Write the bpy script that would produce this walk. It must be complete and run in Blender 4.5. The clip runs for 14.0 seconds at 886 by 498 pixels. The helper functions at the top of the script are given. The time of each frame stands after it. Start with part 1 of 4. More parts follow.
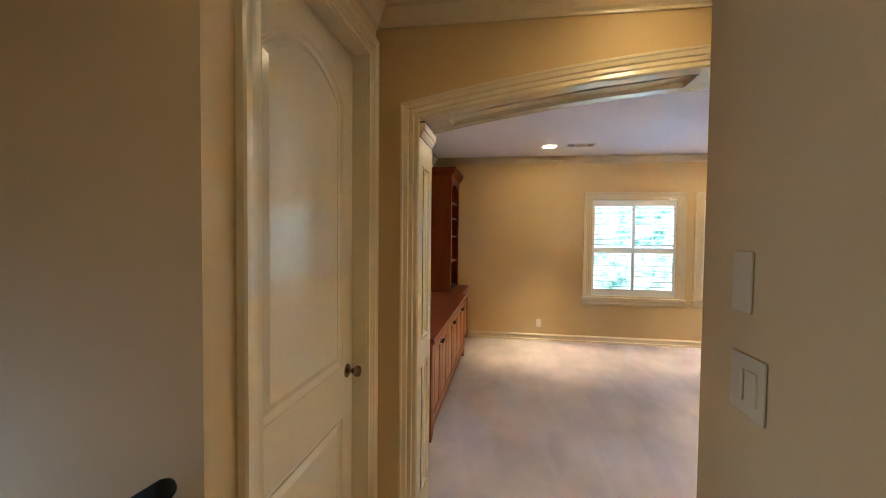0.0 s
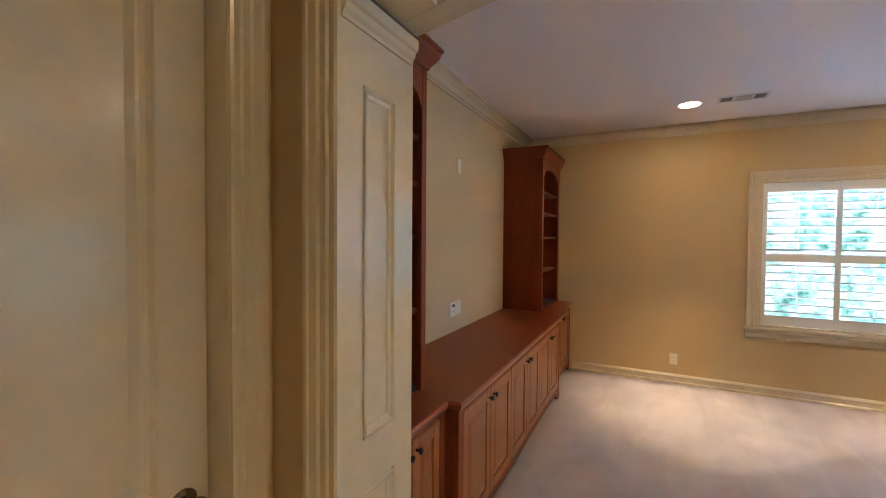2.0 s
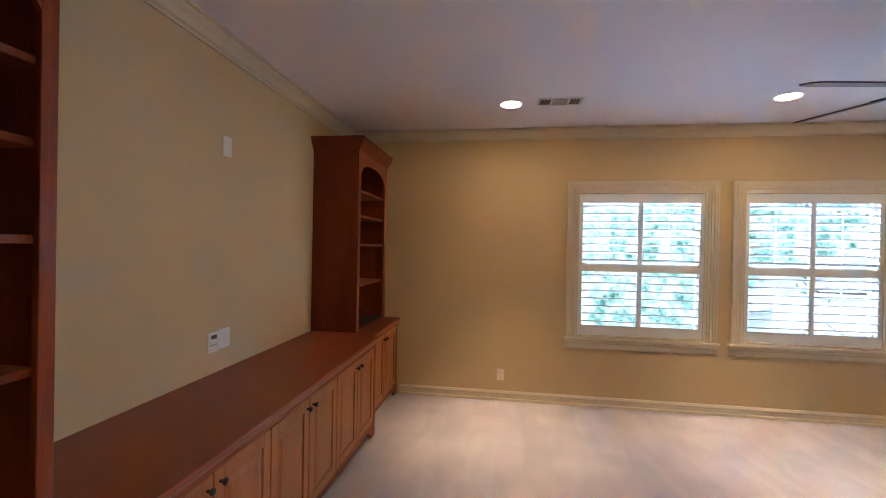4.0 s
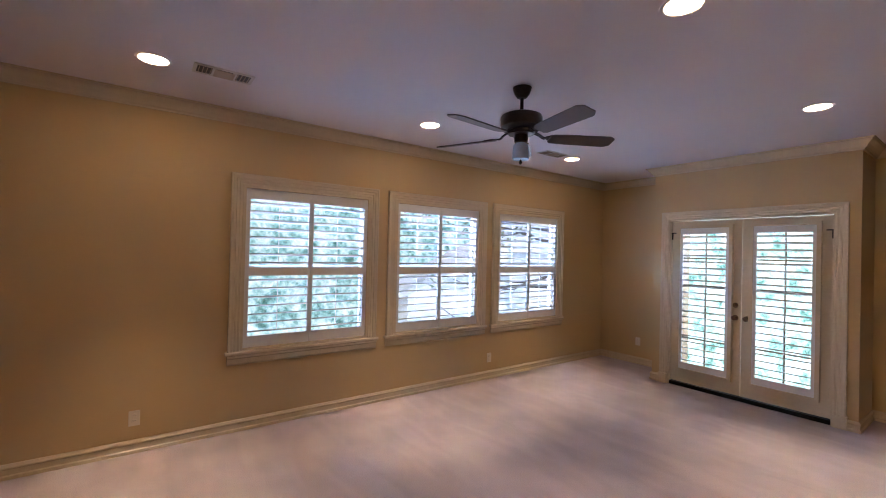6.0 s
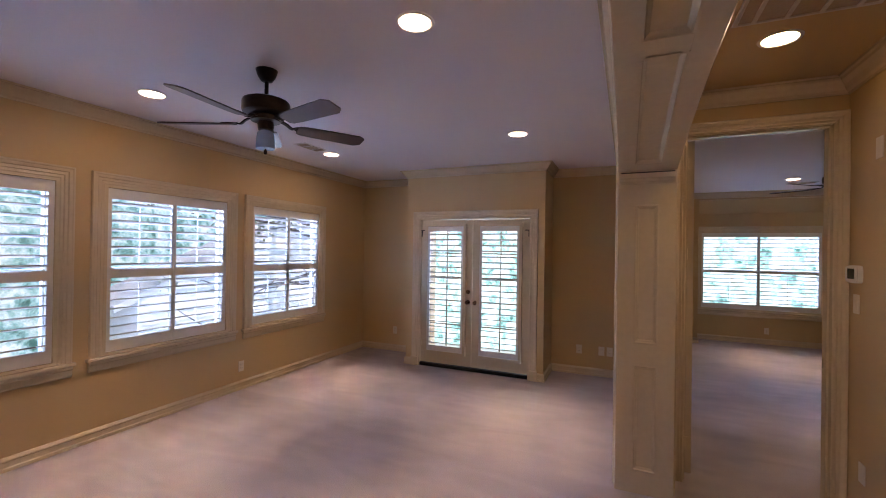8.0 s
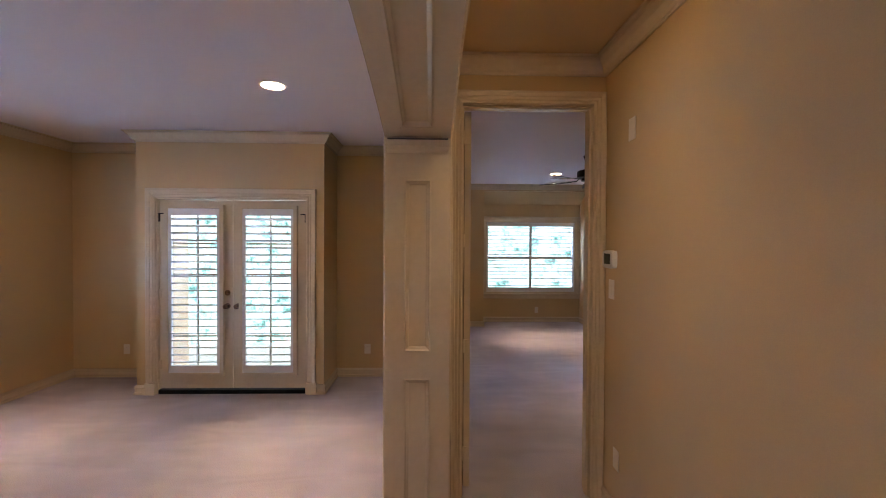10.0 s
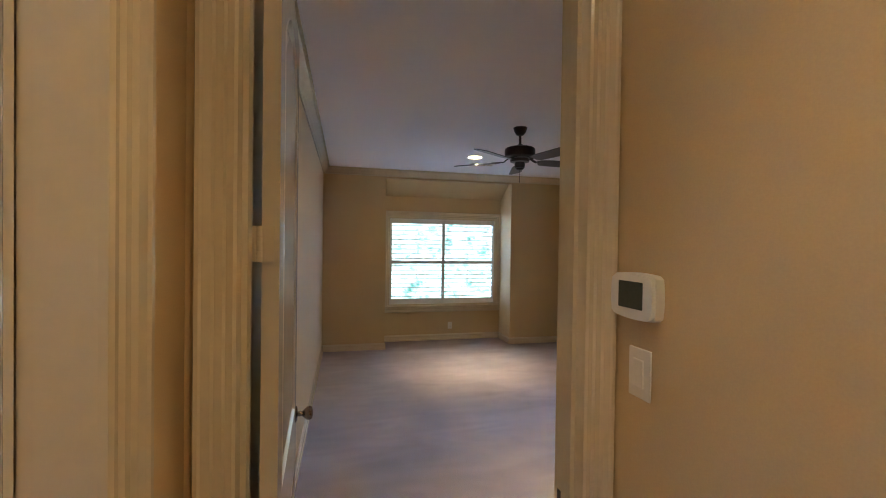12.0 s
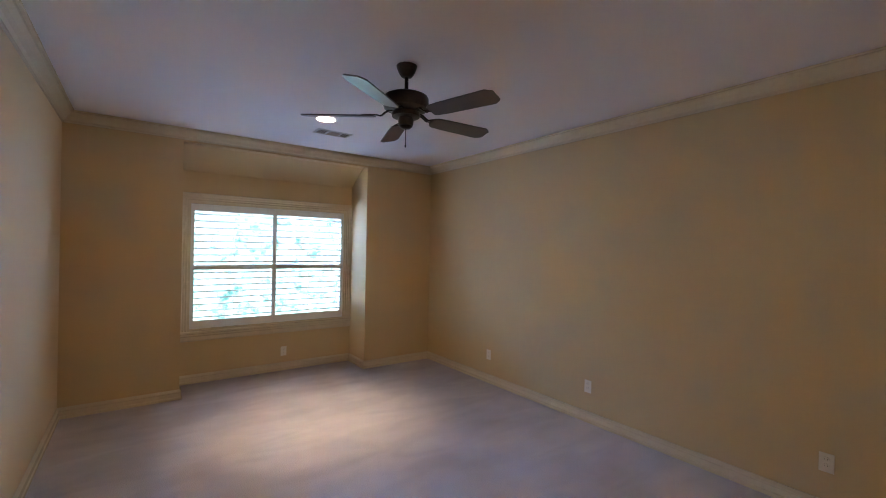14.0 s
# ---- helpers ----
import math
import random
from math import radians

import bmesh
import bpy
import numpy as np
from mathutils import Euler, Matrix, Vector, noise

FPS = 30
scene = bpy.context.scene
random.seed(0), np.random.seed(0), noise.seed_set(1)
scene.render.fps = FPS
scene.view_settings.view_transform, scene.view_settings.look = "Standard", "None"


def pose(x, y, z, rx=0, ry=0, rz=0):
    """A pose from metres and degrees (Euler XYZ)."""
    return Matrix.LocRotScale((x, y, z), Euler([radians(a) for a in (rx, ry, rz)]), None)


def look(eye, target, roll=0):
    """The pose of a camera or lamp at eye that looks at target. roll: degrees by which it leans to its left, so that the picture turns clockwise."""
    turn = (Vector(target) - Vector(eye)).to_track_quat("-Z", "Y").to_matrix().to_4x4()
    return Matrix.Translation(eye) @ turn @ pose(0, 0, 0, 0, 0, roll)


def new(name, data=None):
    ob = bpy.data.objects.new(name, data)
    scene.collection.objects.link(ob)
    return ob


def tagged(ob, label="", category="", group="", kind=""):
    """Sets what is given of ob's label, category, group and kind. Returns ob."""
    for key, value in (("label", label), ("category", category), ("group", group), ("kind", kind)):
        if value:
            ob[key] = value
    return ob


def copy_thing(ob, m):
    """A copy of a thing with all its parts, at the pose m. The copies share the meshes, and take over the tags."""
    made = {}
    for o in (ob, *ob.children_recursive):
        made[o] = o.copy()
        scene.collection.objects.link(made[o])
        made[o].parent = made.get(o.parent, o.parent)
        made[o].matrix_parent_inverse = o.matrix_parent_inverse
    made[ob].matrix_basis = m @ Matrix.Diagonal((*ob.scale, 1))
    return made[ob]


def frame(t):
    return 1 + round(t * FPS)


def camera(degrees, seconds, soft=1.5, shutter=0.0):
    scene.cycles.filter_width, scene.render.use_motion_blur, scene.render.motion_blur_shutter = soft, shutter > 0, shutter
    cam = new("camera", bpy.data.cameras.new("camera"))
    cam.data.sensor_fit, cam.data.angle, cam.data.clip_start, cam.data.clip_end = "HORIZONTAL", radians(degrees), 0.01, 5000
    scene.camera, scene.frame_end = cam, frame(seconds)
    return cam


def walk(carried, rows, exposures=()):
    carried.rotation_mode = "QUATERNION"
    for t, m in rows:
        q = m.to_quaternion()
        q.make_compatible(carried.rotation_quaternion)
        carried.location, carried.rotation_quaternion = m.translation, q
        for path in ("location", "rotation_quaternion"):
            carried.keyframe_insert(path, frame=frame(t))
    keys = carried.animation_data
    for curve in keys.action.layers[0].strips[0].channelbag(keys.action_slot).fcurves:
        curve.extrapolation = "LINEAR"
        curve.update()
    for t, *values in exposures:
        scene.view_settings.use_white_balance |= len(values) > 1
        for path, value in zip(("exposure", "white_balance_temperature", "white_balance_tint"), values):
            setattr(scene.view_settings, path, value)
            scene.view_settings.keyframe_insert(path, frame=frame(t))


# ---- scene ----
# ---- camera ----
cam = camera(93.2, 14.0, soft=1.0)
PATH = [
    (0, (-0.236, 0.475, 1.581), (-0.549, 2.449, 1.511), 0.6),
    (0.5, (-0.219, 0.79, 1.574), (-0.688, 2.734, 1.513), 0.4),
    (1, (-0.147, 1.167, 1.594), (-0.817, 3.05, 1.52), 0.4),
    (1.5, (-0.125, 1.522, 1.562), (-0.945, 3.346, 1.505), 0.1),
    (2, (-0.02, 1.795, 1.55), (-0.91, 3.585, 1.494), 0.4),
    (4.5, (0.216, 2.726, 1.551), (0.262, 4.725, 1.548), 1.3),
    (5, (0.212, 2.823, 1.555), (0.639, 4.777, 1.559), 1.5),
    (5.5, (0.195, 2.918, 1.581), (1.025, 4.738, 1.586), 1.6),
    (6, (0.216, 2.945, 1.582), (1.389, 4.565, 1.598), 1.4),
    (6.5, (0.214, 2.962, 1.592), (1.662, 4.341, 1.61), 1.3),
    (7, (0.246, 2.946, 1.596), (1.873, 4.109, 1.614), 1.1),
    (7.5, (0.296, 2.917, 1.603), (2.042, 3.892, 1.618), 1.0),
    (8, (0.369, 2.887, 1.61), (2.201, 3.689, 1.62), 0.9),
    (8.5, (0.453, 2.818, 1.597), (2.353, 3.44, 1.608), 0.9),
    (9, (0.61, 2.772, 1.598), (2.571, 3.167, 1.603), 0.9),
    (11.3, (2.246, 2.498, 1.597), (4.203, 2.088, 1.58), 0.4),
    (11.5, (2.402, 2.448, 1.585), (4.356, 2.021, 1.579), 0.6),
    (12, (2.846, 2.282, 1.623), (4.793, 1.826, 1.599), 0.8),
    (12.5, (3.26, 2.266, 1.603), (5.176, 1.692, 1.59), 1.3),
    (13, (3.601, 2.183, 1.602), (5.472, 1.477, 1.591), 0.9),
    (13.5, (3.926, 2.065, 1.592), (5.721, 1.183, 1.585), 1.1),
    (14, (4.271, 2.032, 1.58), (5.89, 0.857, 1.578), 1.1),
]
walk(cam, [(t, look(eye, target, roll)) for t, eye, target, roll in PATH],
     [(0, 1.12, 6350, 4), (1, 1.02, 6250, 4), (2, 0.88, 6250, 9), (4.5, 0.52, 6150, 16), (5, 0.32, 6130, 18), (6, -0.04, 6350, 26), (7.5, -0.18, 6400, 31), (9, -0.08, 6500, 32),
      (11.5, 0.34, 6400, 14), (12.5, 0.42, 6300, 13), (13, 0.4, 6250, 17), (13.5, 0.45, 6080, 17), (14, 0.52, 5980, 16)])

# ---- world and light ----
sky_world = bpy.data.worlds.new("sky_world")
scene.world = sky_world
sky_world.use_nodes = True
wn = sky_world.node_tree.nodes
sky = wn.new("ShaderNodeTexSky")
sky.sky_type = "NISHITA"
sky.sun_disc = False
sky.sun_elevation = radians(50)
sky.sun_rotation = radians(150)
wn["Background"].inputs[1].default_value = 0.10
sky_world.node_tree.links.new(sky.outputs[0], wn["Background"].inputs[0])

sun = new("sun", bpy.data.lights.new("sun", "SUN"))
sun.data.energy = 5.0
sun.data.angle = radians(0.6)
sun.data.color = (1.0, 0.95, 0.86)
sun.matrix_world = look((0, -20, 24), (6, 0, 0))


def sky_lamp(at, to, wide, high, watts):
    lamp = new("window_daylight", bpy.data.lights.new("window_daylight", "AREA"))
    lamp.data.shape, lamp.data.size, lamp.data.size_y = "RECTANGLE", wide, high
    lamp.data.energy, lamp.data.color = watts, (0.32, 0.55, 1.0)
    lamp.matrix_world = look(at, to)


def can_lamp(x, y, watts, warm=(1.0, 0.76, 0.47), cone=54):
    lamp = new("can_bulb", bpy.data.lights.new("can_bulb", "SPOT"))
    lamp.data.energy, lamp.data.color = watts, warm
    lamp.data.spot_size, lamp.data.spot_blend, lamp.data.shadow_soft_size = radians(cone), 1.0, 0.05
    lamp.matrix_world = look((x, y, 2.70), (x, y + 0.001, 0))


for wx in (1.535, 3.045, 4.545):
    sky_lamp((wx, 7.75, 2.75), (wx, 6.2, 0.9), 1.3, 1.1, 950)
sky_lamp((6.9, 4.78, 2.75), (5.2, 4.78, 0.7), 1.6, 1.2, 1000)
sky_lamp((10.65, 0.65, 2.75), (9.0, 0.65, 0.9), 1.8, 1.1, 2900)
# unseen stair window, added for the bluish light on the stairwell wall
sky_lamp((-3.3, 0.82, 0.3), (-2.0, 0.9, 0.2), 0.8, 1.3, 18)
GAME_CANS = [(0.258, 6.12), (2.335, 6.12), (4.395, 6.12), (4.31, 3.85), (2.2, 3.86)]
# the third, over the landing, is unseen and added to brighten it
HALL_CANS = [(3.05, 2.17), (0.35, 2.15), (-0.40, 0.10)]
BED_CANS = [(8.0, 0.67), (5.18, 0.70)]
for cx, cy in GAME_CANS:
    can_lamp(cx, cy, 190)
for (cx, cy), watts in zip(HALL_CANS, (21, 28, 9)):
    can_lamp(cx, cy, watts, (1.0, 0.74, 0.39), 100)
for (cx, cy), watts in zip(BED_CANS, (190, 95)):
    can_lamp(cx, cy, watts)


# ---- materials ----
def material(name, dark, light, rough=0.6, grain=40.0, patch=1.2, bump=0.05, metal=0.0, stretch=(1, 1, 1), coat=0.0, depth=0.002, gloss=0.5):
    m = bpy.data.materials.new(name)
    m.use_nodes = True
    nt = m.node_tree
    p = nt.nodes["Principled BSDF"]
    co = nt.nodes.new("ShaderNodeTexCoord")
    mp = nt.nodes.new("ShaderNodeMapping")
    mp.inputs["Scale"].default_value = stretch
    nt.links.new(co.outputs["Object"], mp.inputs["Vector"])
    n1 = nt.nodes.new("ShaderNodeTexNoise")
    n1.inputs["Scale"].default_value = grain
    n1.inputs["Detail"].default_value = 4
    n2 = nt.nodes.new("ShaderNodeTexNoise")
    n2.inputs["Scale"].default_value = patch
    n2.inputs["Detail"].default_value = 3
    for n in (n1, n2):
        nt.links.new(mp.outputs[0], n.inputs["Vector"])
    add = nt.nodes.new("ShaderNodeMath")
    add.operation = "ADD"
    half = nt.nodes.new("ShaderNodeMath")
    half.operation = "MULTIPLY"
    half.inputs[1].default_value = 0.5
    nt.links.new(n1.outputs["Fac"], add.inputs[0])
    nt.links.new(n2.outputs["Fac"], add.inputs[1])
    nt.links.new(add.outputs[0], half.inputs[0])
    ramp = nt.nodes.new("ShaderNodeValToRGB")
    ramp.color_ramp.elements[0].position, ramp.color_ramp.elements[1].position = 0.32, 0.68
    ramp.color_ramp.elements[0].color, ramp.color_ramp.elements[1].color = (*dark, 1), (*light, 1)
    nt.links.new(half.outputs[0], ramp.inputs[0])
    nt.links.new(ramp.outputs[0], p.inputs["Base Color"])
    rr = nt.nodes.new("ShaderNodeMapRange")
    rr.inputs["To Min"].default_value, rr.inputs["To Max"].default_value = rough * 0.85, min(rough * 1.15, 1)
    nt.links.new(n2.outputs["Fac"], rr.inputs["Value"])
    nt.links.new(rr.outputs[0], p.inputs["Roughness"])
    p.inputs["Metallic"].default_value = metal
    p.inputs["Coat Weight"].default_value = coat
    p.inputs["Specular IOR Level"].default_value = gloss
    if bump:
        b = nt.nodes.new("ShaderNodeBump")
        b.inputs["Strength"].default_value, b.inputs["Distance"].default_value = bump, depth
        nt.links.new(n1.outputs["Fac"], b.inputs["Height"])
        nt.links.new(b.outputs[0], p.inputs["Normal"])
    return m


def glowing(name, colour, strength):
    m = bpy.data.materials.new(name)
    m.use_nodes = True
    p = m.node_tree.nodes["Principled BSDF"]
    p.inputs["Base Color"].default_value = (*colour, 1)
    p.inputs["Emission Color"].default_value = (*colour, 1)
    p.inputs["Emission Strength"].default_value = strength
    return m


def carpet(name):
    """Cut pile: fine tufts, footmarks and the broad brushed bands that a vacuum cleaner leaves, their pile shading
    painted as colour.
    """
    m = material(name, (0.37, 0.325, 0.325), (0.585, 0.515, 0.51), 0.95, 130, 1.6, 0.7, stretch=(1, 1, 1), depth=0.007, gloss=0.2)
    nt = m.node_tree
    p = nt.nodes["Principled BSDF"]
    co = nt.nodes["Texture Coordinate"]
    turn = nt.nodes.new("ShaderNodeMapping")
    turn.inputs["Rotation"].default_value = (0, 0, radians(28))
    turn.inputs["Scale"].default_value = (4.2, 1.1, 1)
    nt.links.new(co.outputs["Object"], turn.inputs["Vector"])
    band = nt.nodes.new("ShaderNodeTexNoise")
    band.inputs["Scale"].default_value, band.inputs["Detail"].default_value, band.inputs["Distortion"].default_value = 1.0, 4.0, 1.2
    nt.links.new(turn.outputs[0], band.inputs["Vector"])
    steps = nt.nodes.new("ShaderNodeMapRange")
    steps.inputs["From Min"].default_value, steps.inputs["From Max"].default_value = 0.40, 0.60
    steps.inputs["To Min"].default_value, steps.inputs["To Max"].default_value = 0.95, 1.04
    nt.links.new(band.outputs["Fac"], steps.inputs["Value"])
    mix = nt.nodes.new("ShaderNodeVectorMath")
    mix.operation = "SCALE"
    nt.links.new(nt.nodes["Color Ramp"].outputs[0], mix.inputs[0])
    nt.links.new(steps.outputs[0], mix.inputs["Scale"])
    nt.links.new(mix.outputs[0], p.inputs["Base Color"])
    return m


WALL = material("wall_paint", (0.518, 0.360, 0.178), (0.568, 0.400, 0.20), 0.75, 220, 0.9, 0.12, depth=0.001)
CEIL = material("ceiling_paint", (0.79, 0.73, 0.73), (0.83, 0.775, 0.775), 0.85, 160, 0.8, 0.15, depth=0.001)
TRIM = material("trim_paint", (0.60, 0.495, 0.33), (0.655, 0.545, 0.37), 0.24, 30, 1.5, 0.012)
DOOR = material("door_enamel", (0.60, 0.498, 0.35), (0.65, 0.545, 0.39), 0.16, 20, 1.2, 0.0)
WHITE = material("white_paint", (0.72, 0.70, 0.64), (0.78, 0.76, 0.70), 0.4, 30, 1.5, 0.02)
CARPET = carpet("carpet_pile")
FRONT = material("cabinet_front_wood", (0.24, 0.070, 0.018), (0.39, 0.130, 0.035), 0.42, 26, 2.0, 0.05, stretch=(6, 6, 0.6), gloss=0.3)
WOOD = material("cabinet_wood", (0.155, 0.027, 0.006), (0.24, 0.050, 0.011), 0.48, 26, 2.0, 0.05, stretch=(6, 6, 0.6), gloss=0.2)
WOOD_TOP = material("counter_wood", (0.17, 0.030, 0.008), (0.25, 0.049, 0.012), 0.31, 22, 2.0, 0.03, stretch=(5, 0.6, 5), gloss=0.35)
# cabinet wood darkened: shade inside hutches and under bases is painted in
WOOD_SHADE = material("cabinet_shade_wood", (0.018, 0.006, 0.003), (0.032, 0.010, 0.004), 0.6, 26, 2.0, 0.05, stretch=(6, 6, 0.6))
BRONZE = material("dark_bronze", (0.016, 0.010, 0.008), (0.030, 0.020, 0.015), 0.36, 60, 5, 0.02, metal=0.7)
BLADE = material("fan_blade_wood", (0.030, 0.017, 0.012), (0.052, 0.029, 0.020), 0.32, 18, 4, 0.03, stretch=(0.5, 6, 6), coat=0.2, gloss=0.8)
NICKEL = material("aged_metal", (0.20, 0.14, 0.10), (0.30, 0.22, 0.16), 0.22, 80, 6, 0.02, metal=1.0)
PLASTIC = material("plate_plastic", (0.67, 0.60, 0.46), (0.73, 0.66, 0.52), 0.4, 60, 4, 0.01)
IVORY = material("ivory_plastic", (0.50, 0.40, 0.25), (0.56, 0.45, 0.29), 0.45, 60, 4, 0.01)
BLACK = material("black_gap", (0.006, 0.006, 0.006), (0.012, 0.011, 0.010), 0.7, 60, 4, 0.05, gloss=0.12)
SCREEN = material("grey_screen", (0.05, 0.06, 0.05), (0.07, 0.08, 0.07), 0.2, 60, 4, 0.0)
BULB = glowing("can_glow", (1.0, 0.74, 0.44), 85.0)
BULB_HALL = glowing("hall_can_glow", (1.0, 0.77, 0.42), 42.0)
# white glass; the blue is window daylight put into the base colour
SHADE = material("frosted_glass_daylit", (0.40, 0.63, 0.94), (0.48, 0.70, 0.97), 0.25, 40, 4, 0.0)
VENT = material("vent_enamel", (0.60, 0.55, 0.48), (0.68, 0.62, 0.54), 0.5, 60, 4, 0.02)
FILTER = material("grille_filter", (0.40, 0.31, 0.22), (0.48, 0.38, 0.27), 0.9, 60, 4, 0.05)
DARK = material("gap_dark", (0.06, 0.05, 0.04), (0.09, 0.075, 0.06), 0.9, 30, 4, 0.0)
GLASS = bpy.data.materials.new("window_glass")
GLASS.use_nodes = True
gp = GLASS.node_tree.nodes["Principled BSDF"]
gp.inputs["Roughness"].default_value, gp.inputs["IOR"].default_value, gp.inputs["Transmission Weight"].default_value = 0.0, 1.45, 1.0


# ---- mesh tools ----
def box(bm, x0, x1, y0, y1, z0, z1, bevel=0.0):
    v = [bm.verts.new((x, y, z)) for z in (z0, z1) for y in (y0, y1) for x in (x0, x1)]
    f = [bm.faces.new([v[i] for i in q]) for q in ((0, 2, 3, 1), (4, 5, 7, 6), (0, 1, 5, 4), (1, 3, 7, 5), (3, 2, 6, 7), (2, 0, 4, 6))]
    if bevel:
        edges = list({e for q in f for e in q.edges})
        bmesh.ops.bevel(bm, geom=edges, offset=bevel, segments=2, affect="EDGES", profile=0.5)
    return bm


def boxes(*list_of_boxes, bevel=0.0):
    bm = bmesh.new()
    for b in list_of_boxes:
        box(bm, *b, bevel=bevel)
    return bm


def lathe(profile, n=24, at=(0, 0, 0), turn=None, bm=None):
    """Revolves (radius, height) about z."""
    bm = bm or bmesh.new()
    m = Matrix.Translation(at) @ (turn or Matrix())
    rings = []
    for r, z in profile:
        rings.append([bm.verts.new(m @ Vector((r * math.cos(2 * math.pi * k / n), r * math.sin(2 * math.pi * k / n), z))) for k in range(n)])
    for a, b in zip(rings, rings[1:]):
        for k in range(n):
            bm.faces.new((a[k], a[(k + 1) % n], b[(k + 1) % n], b[k]))
    for ring in (rings[0], rings[-1]):
        bm.faces.new(ring)
    return bm


def sweep(path, profile, place, closed=False, bm=None):
    """Sweeps profile points (a to the left of the path, b along the third way) with mitred corners."""
    bm = bm or bmesh.new()
    n = len(path)
    rows = []
    for i in range(n):
        p = Vector(path[i])
        q = Vector(path[i - 1]) if (i or closed) else None
        r = Vector(path[(i + 1) % n]) if (i < n - 1 or closed) else None
        d1 = (p - q).normalized() if q is not None else (r - p).normalized()
        d2 = (r - p).normalized() if r is not None else d1
        n1, n2 = Vector((-d1.y, d1.x)), Vector((-d2.y, d2.x))
        mit = (n1 + n2) / max(1e-6, 1 + n1.dot(n2))
        rows.append([bm.verts.new(place(p.x + mit.x * a, p.y + mit.y * a, b)) for a, b in profile])
    pairs = list(zip(rows, rows[1:])) + ([(rows[-1], rows[0])] if closed else [])
    for a, b in pairs:
        for k in range(len(profile) - 1):
            bm.faces.new((a[k], a[k + 1], b[k + 1], b[k]))
    if not closed:
        for row in (rows[0], rows[-1]):
            bm.faces.new(row)
    return bm


def flat(outline, place, depth_a, depth_b, bm=None):
    """A plate with the outline (u, v), between two depths."""
    bm = bm or bmesh.new()
    a = [bm.verts.new(place(u, v, depth_a)) for u, v in outline]
    b = [bm.verts.new(place(u, v, depth_b)) for u, v in outline]
    bm.faces.new(a)
    bm.faces.new(b)
    for k in range(len(a)):
        bm.faces.new((a[k - 1], a[k], b[k], b[k - 1]))
    return bm


def ring(u0, u1, v0, v1, a0, a1, c0, c1, y0, y1, bm=None):
    """A rectangular frame in one piece: outer edge u0..u1, v0..v1, inner edge a0..a1, c0..c1."""
    bm = bm or bmesh.new()
    rows = [[bm.verts.new((u, y, v)) for u, v in q] for y in (y0, y1) for q in (((u0, v0), (u1, v0), (u1, v1), (u0, v1)), ((a0, c0), (a1, c0), (a1, c1), (a0, c1)))]
    for k in range(4):
        n = (k + 1) % 4
        for p, q in ((0, 1), (2, 3), (0, 2), (1, 3)):
            bm.faces.new((rows[p][k], rows[p][n], rows[q][n], rows[q][k]))
    return bm


def rounded(w, h, r, n=6):
    """The outline of a rectangle with round corners."""
    out = []
    for cx_, cy_, a in ((w / 2 - r, h / 2 - r, 0), (-w / 2 + r, h / 2 - r, 90), (-w / 2 + r, -h / 2 + r, 180), (w / 2 - r, -h / 2 + r, 270)):
        out += [(cx_ + r * math.cos(radians(a + 90 * k / n)), cy_ + r * math.sin(radians(a + 90 * k / n))) for k in range(n + 1)]
    return out


def facing(u, v, b):
    """The plane of a wall that one looks at along +y; b stands proud towards the eye."""
    return (u, -b, v)


def lying(x, y, b):
    return (x, y, b)


def mesh_object(name, bm, mat, smooth=False):
    bmesh.ops.recalc_face_normals(bm, faces=bm.faces)
    me = bpy.data.meshes.new(name)
    bm.to_mesh(me)
    bm.free()
    me.materials.append(mat)
    if smooth:
        for p in me.polygons:
            p.use_smooth = True
        me.set_sharp_from_angle(angle=radians(40))
    return new(name, me)


def structure(name, bm, mat, label="", category=""):
    return tagged(mesh_object(name, bm, mat), label, category, kind="structure")


def thing(name, m, label, category, group="", kind=""):
    ob = new(name)
    ob.matrix_world = m
    ob.empty_display_size = 0.1
    return tagged(ob, label, category, group, kind)


def part(name, bm, mat, parent, label="", smooth=False):
    ob = mesh_object(name, bm, mat, smooth)
    ob.parent = parent
    return tagged(ob, label)


def shared(name, mesh, parent, m):
    ob = new(name, mesh)
    ob.parent = parent
    ob.matrix_local = m
    return ob


# ---- plan ----
H = 2.74
NY, WX, EX, SY = 6.90, -1.42, 6.25, 2.93      # game room faces
HN, HS, HW = 2.60, 1.61, -0.935               # hall faces
BW0, BW1, BE, BS, BA = 3.80, 3.92, 9.27, -1.36, 9.76   # bedroom
BX, B0, B1 = 5.66, 3.82, 5.76                 # door bay
AL, AR, SPRING, RISE = -0.70, 3.49, 2.17, 0.22
WINDOWS = (1.535, 3.045, 4.545)
WHALF, WBOT, WTOP = 0.60, 0.685, 2.125


def arch(x):
    s = (x - (AL + AR) / 2) / ((AR - AL) / 2)
    return SPRING + RISE * (1 - s * s)


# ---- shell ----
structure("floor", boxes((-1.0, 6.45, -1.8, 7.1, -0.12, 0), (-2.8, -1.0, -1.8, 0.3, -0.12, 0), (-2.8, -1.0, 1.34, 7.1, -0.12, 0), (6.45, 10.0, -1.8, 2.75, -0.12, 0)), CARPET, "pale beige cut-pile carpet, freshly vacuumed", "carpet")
structure("ceiling_hall", boxes((HW, BW0, HS, HN, H, H + 0.12)), WALL, "hall ceiling in the same tan as the walls", "ceiling")
structure("ceiling", boxes((-2.8, BE, -1.8, HS, H, H + 0.12), (-2.8, BE, HN, 7.1, H, H + 0.12), (-2.8, HW, HS, HN, H, H + 0.12), (BW0, BE, HS, HN, H, H + 0.12), (BE, 10.0, -1.8, 2.75, H + 0.01, H + 0.12)), CEIL, "flat off-white painted ceiling", "ceiling")

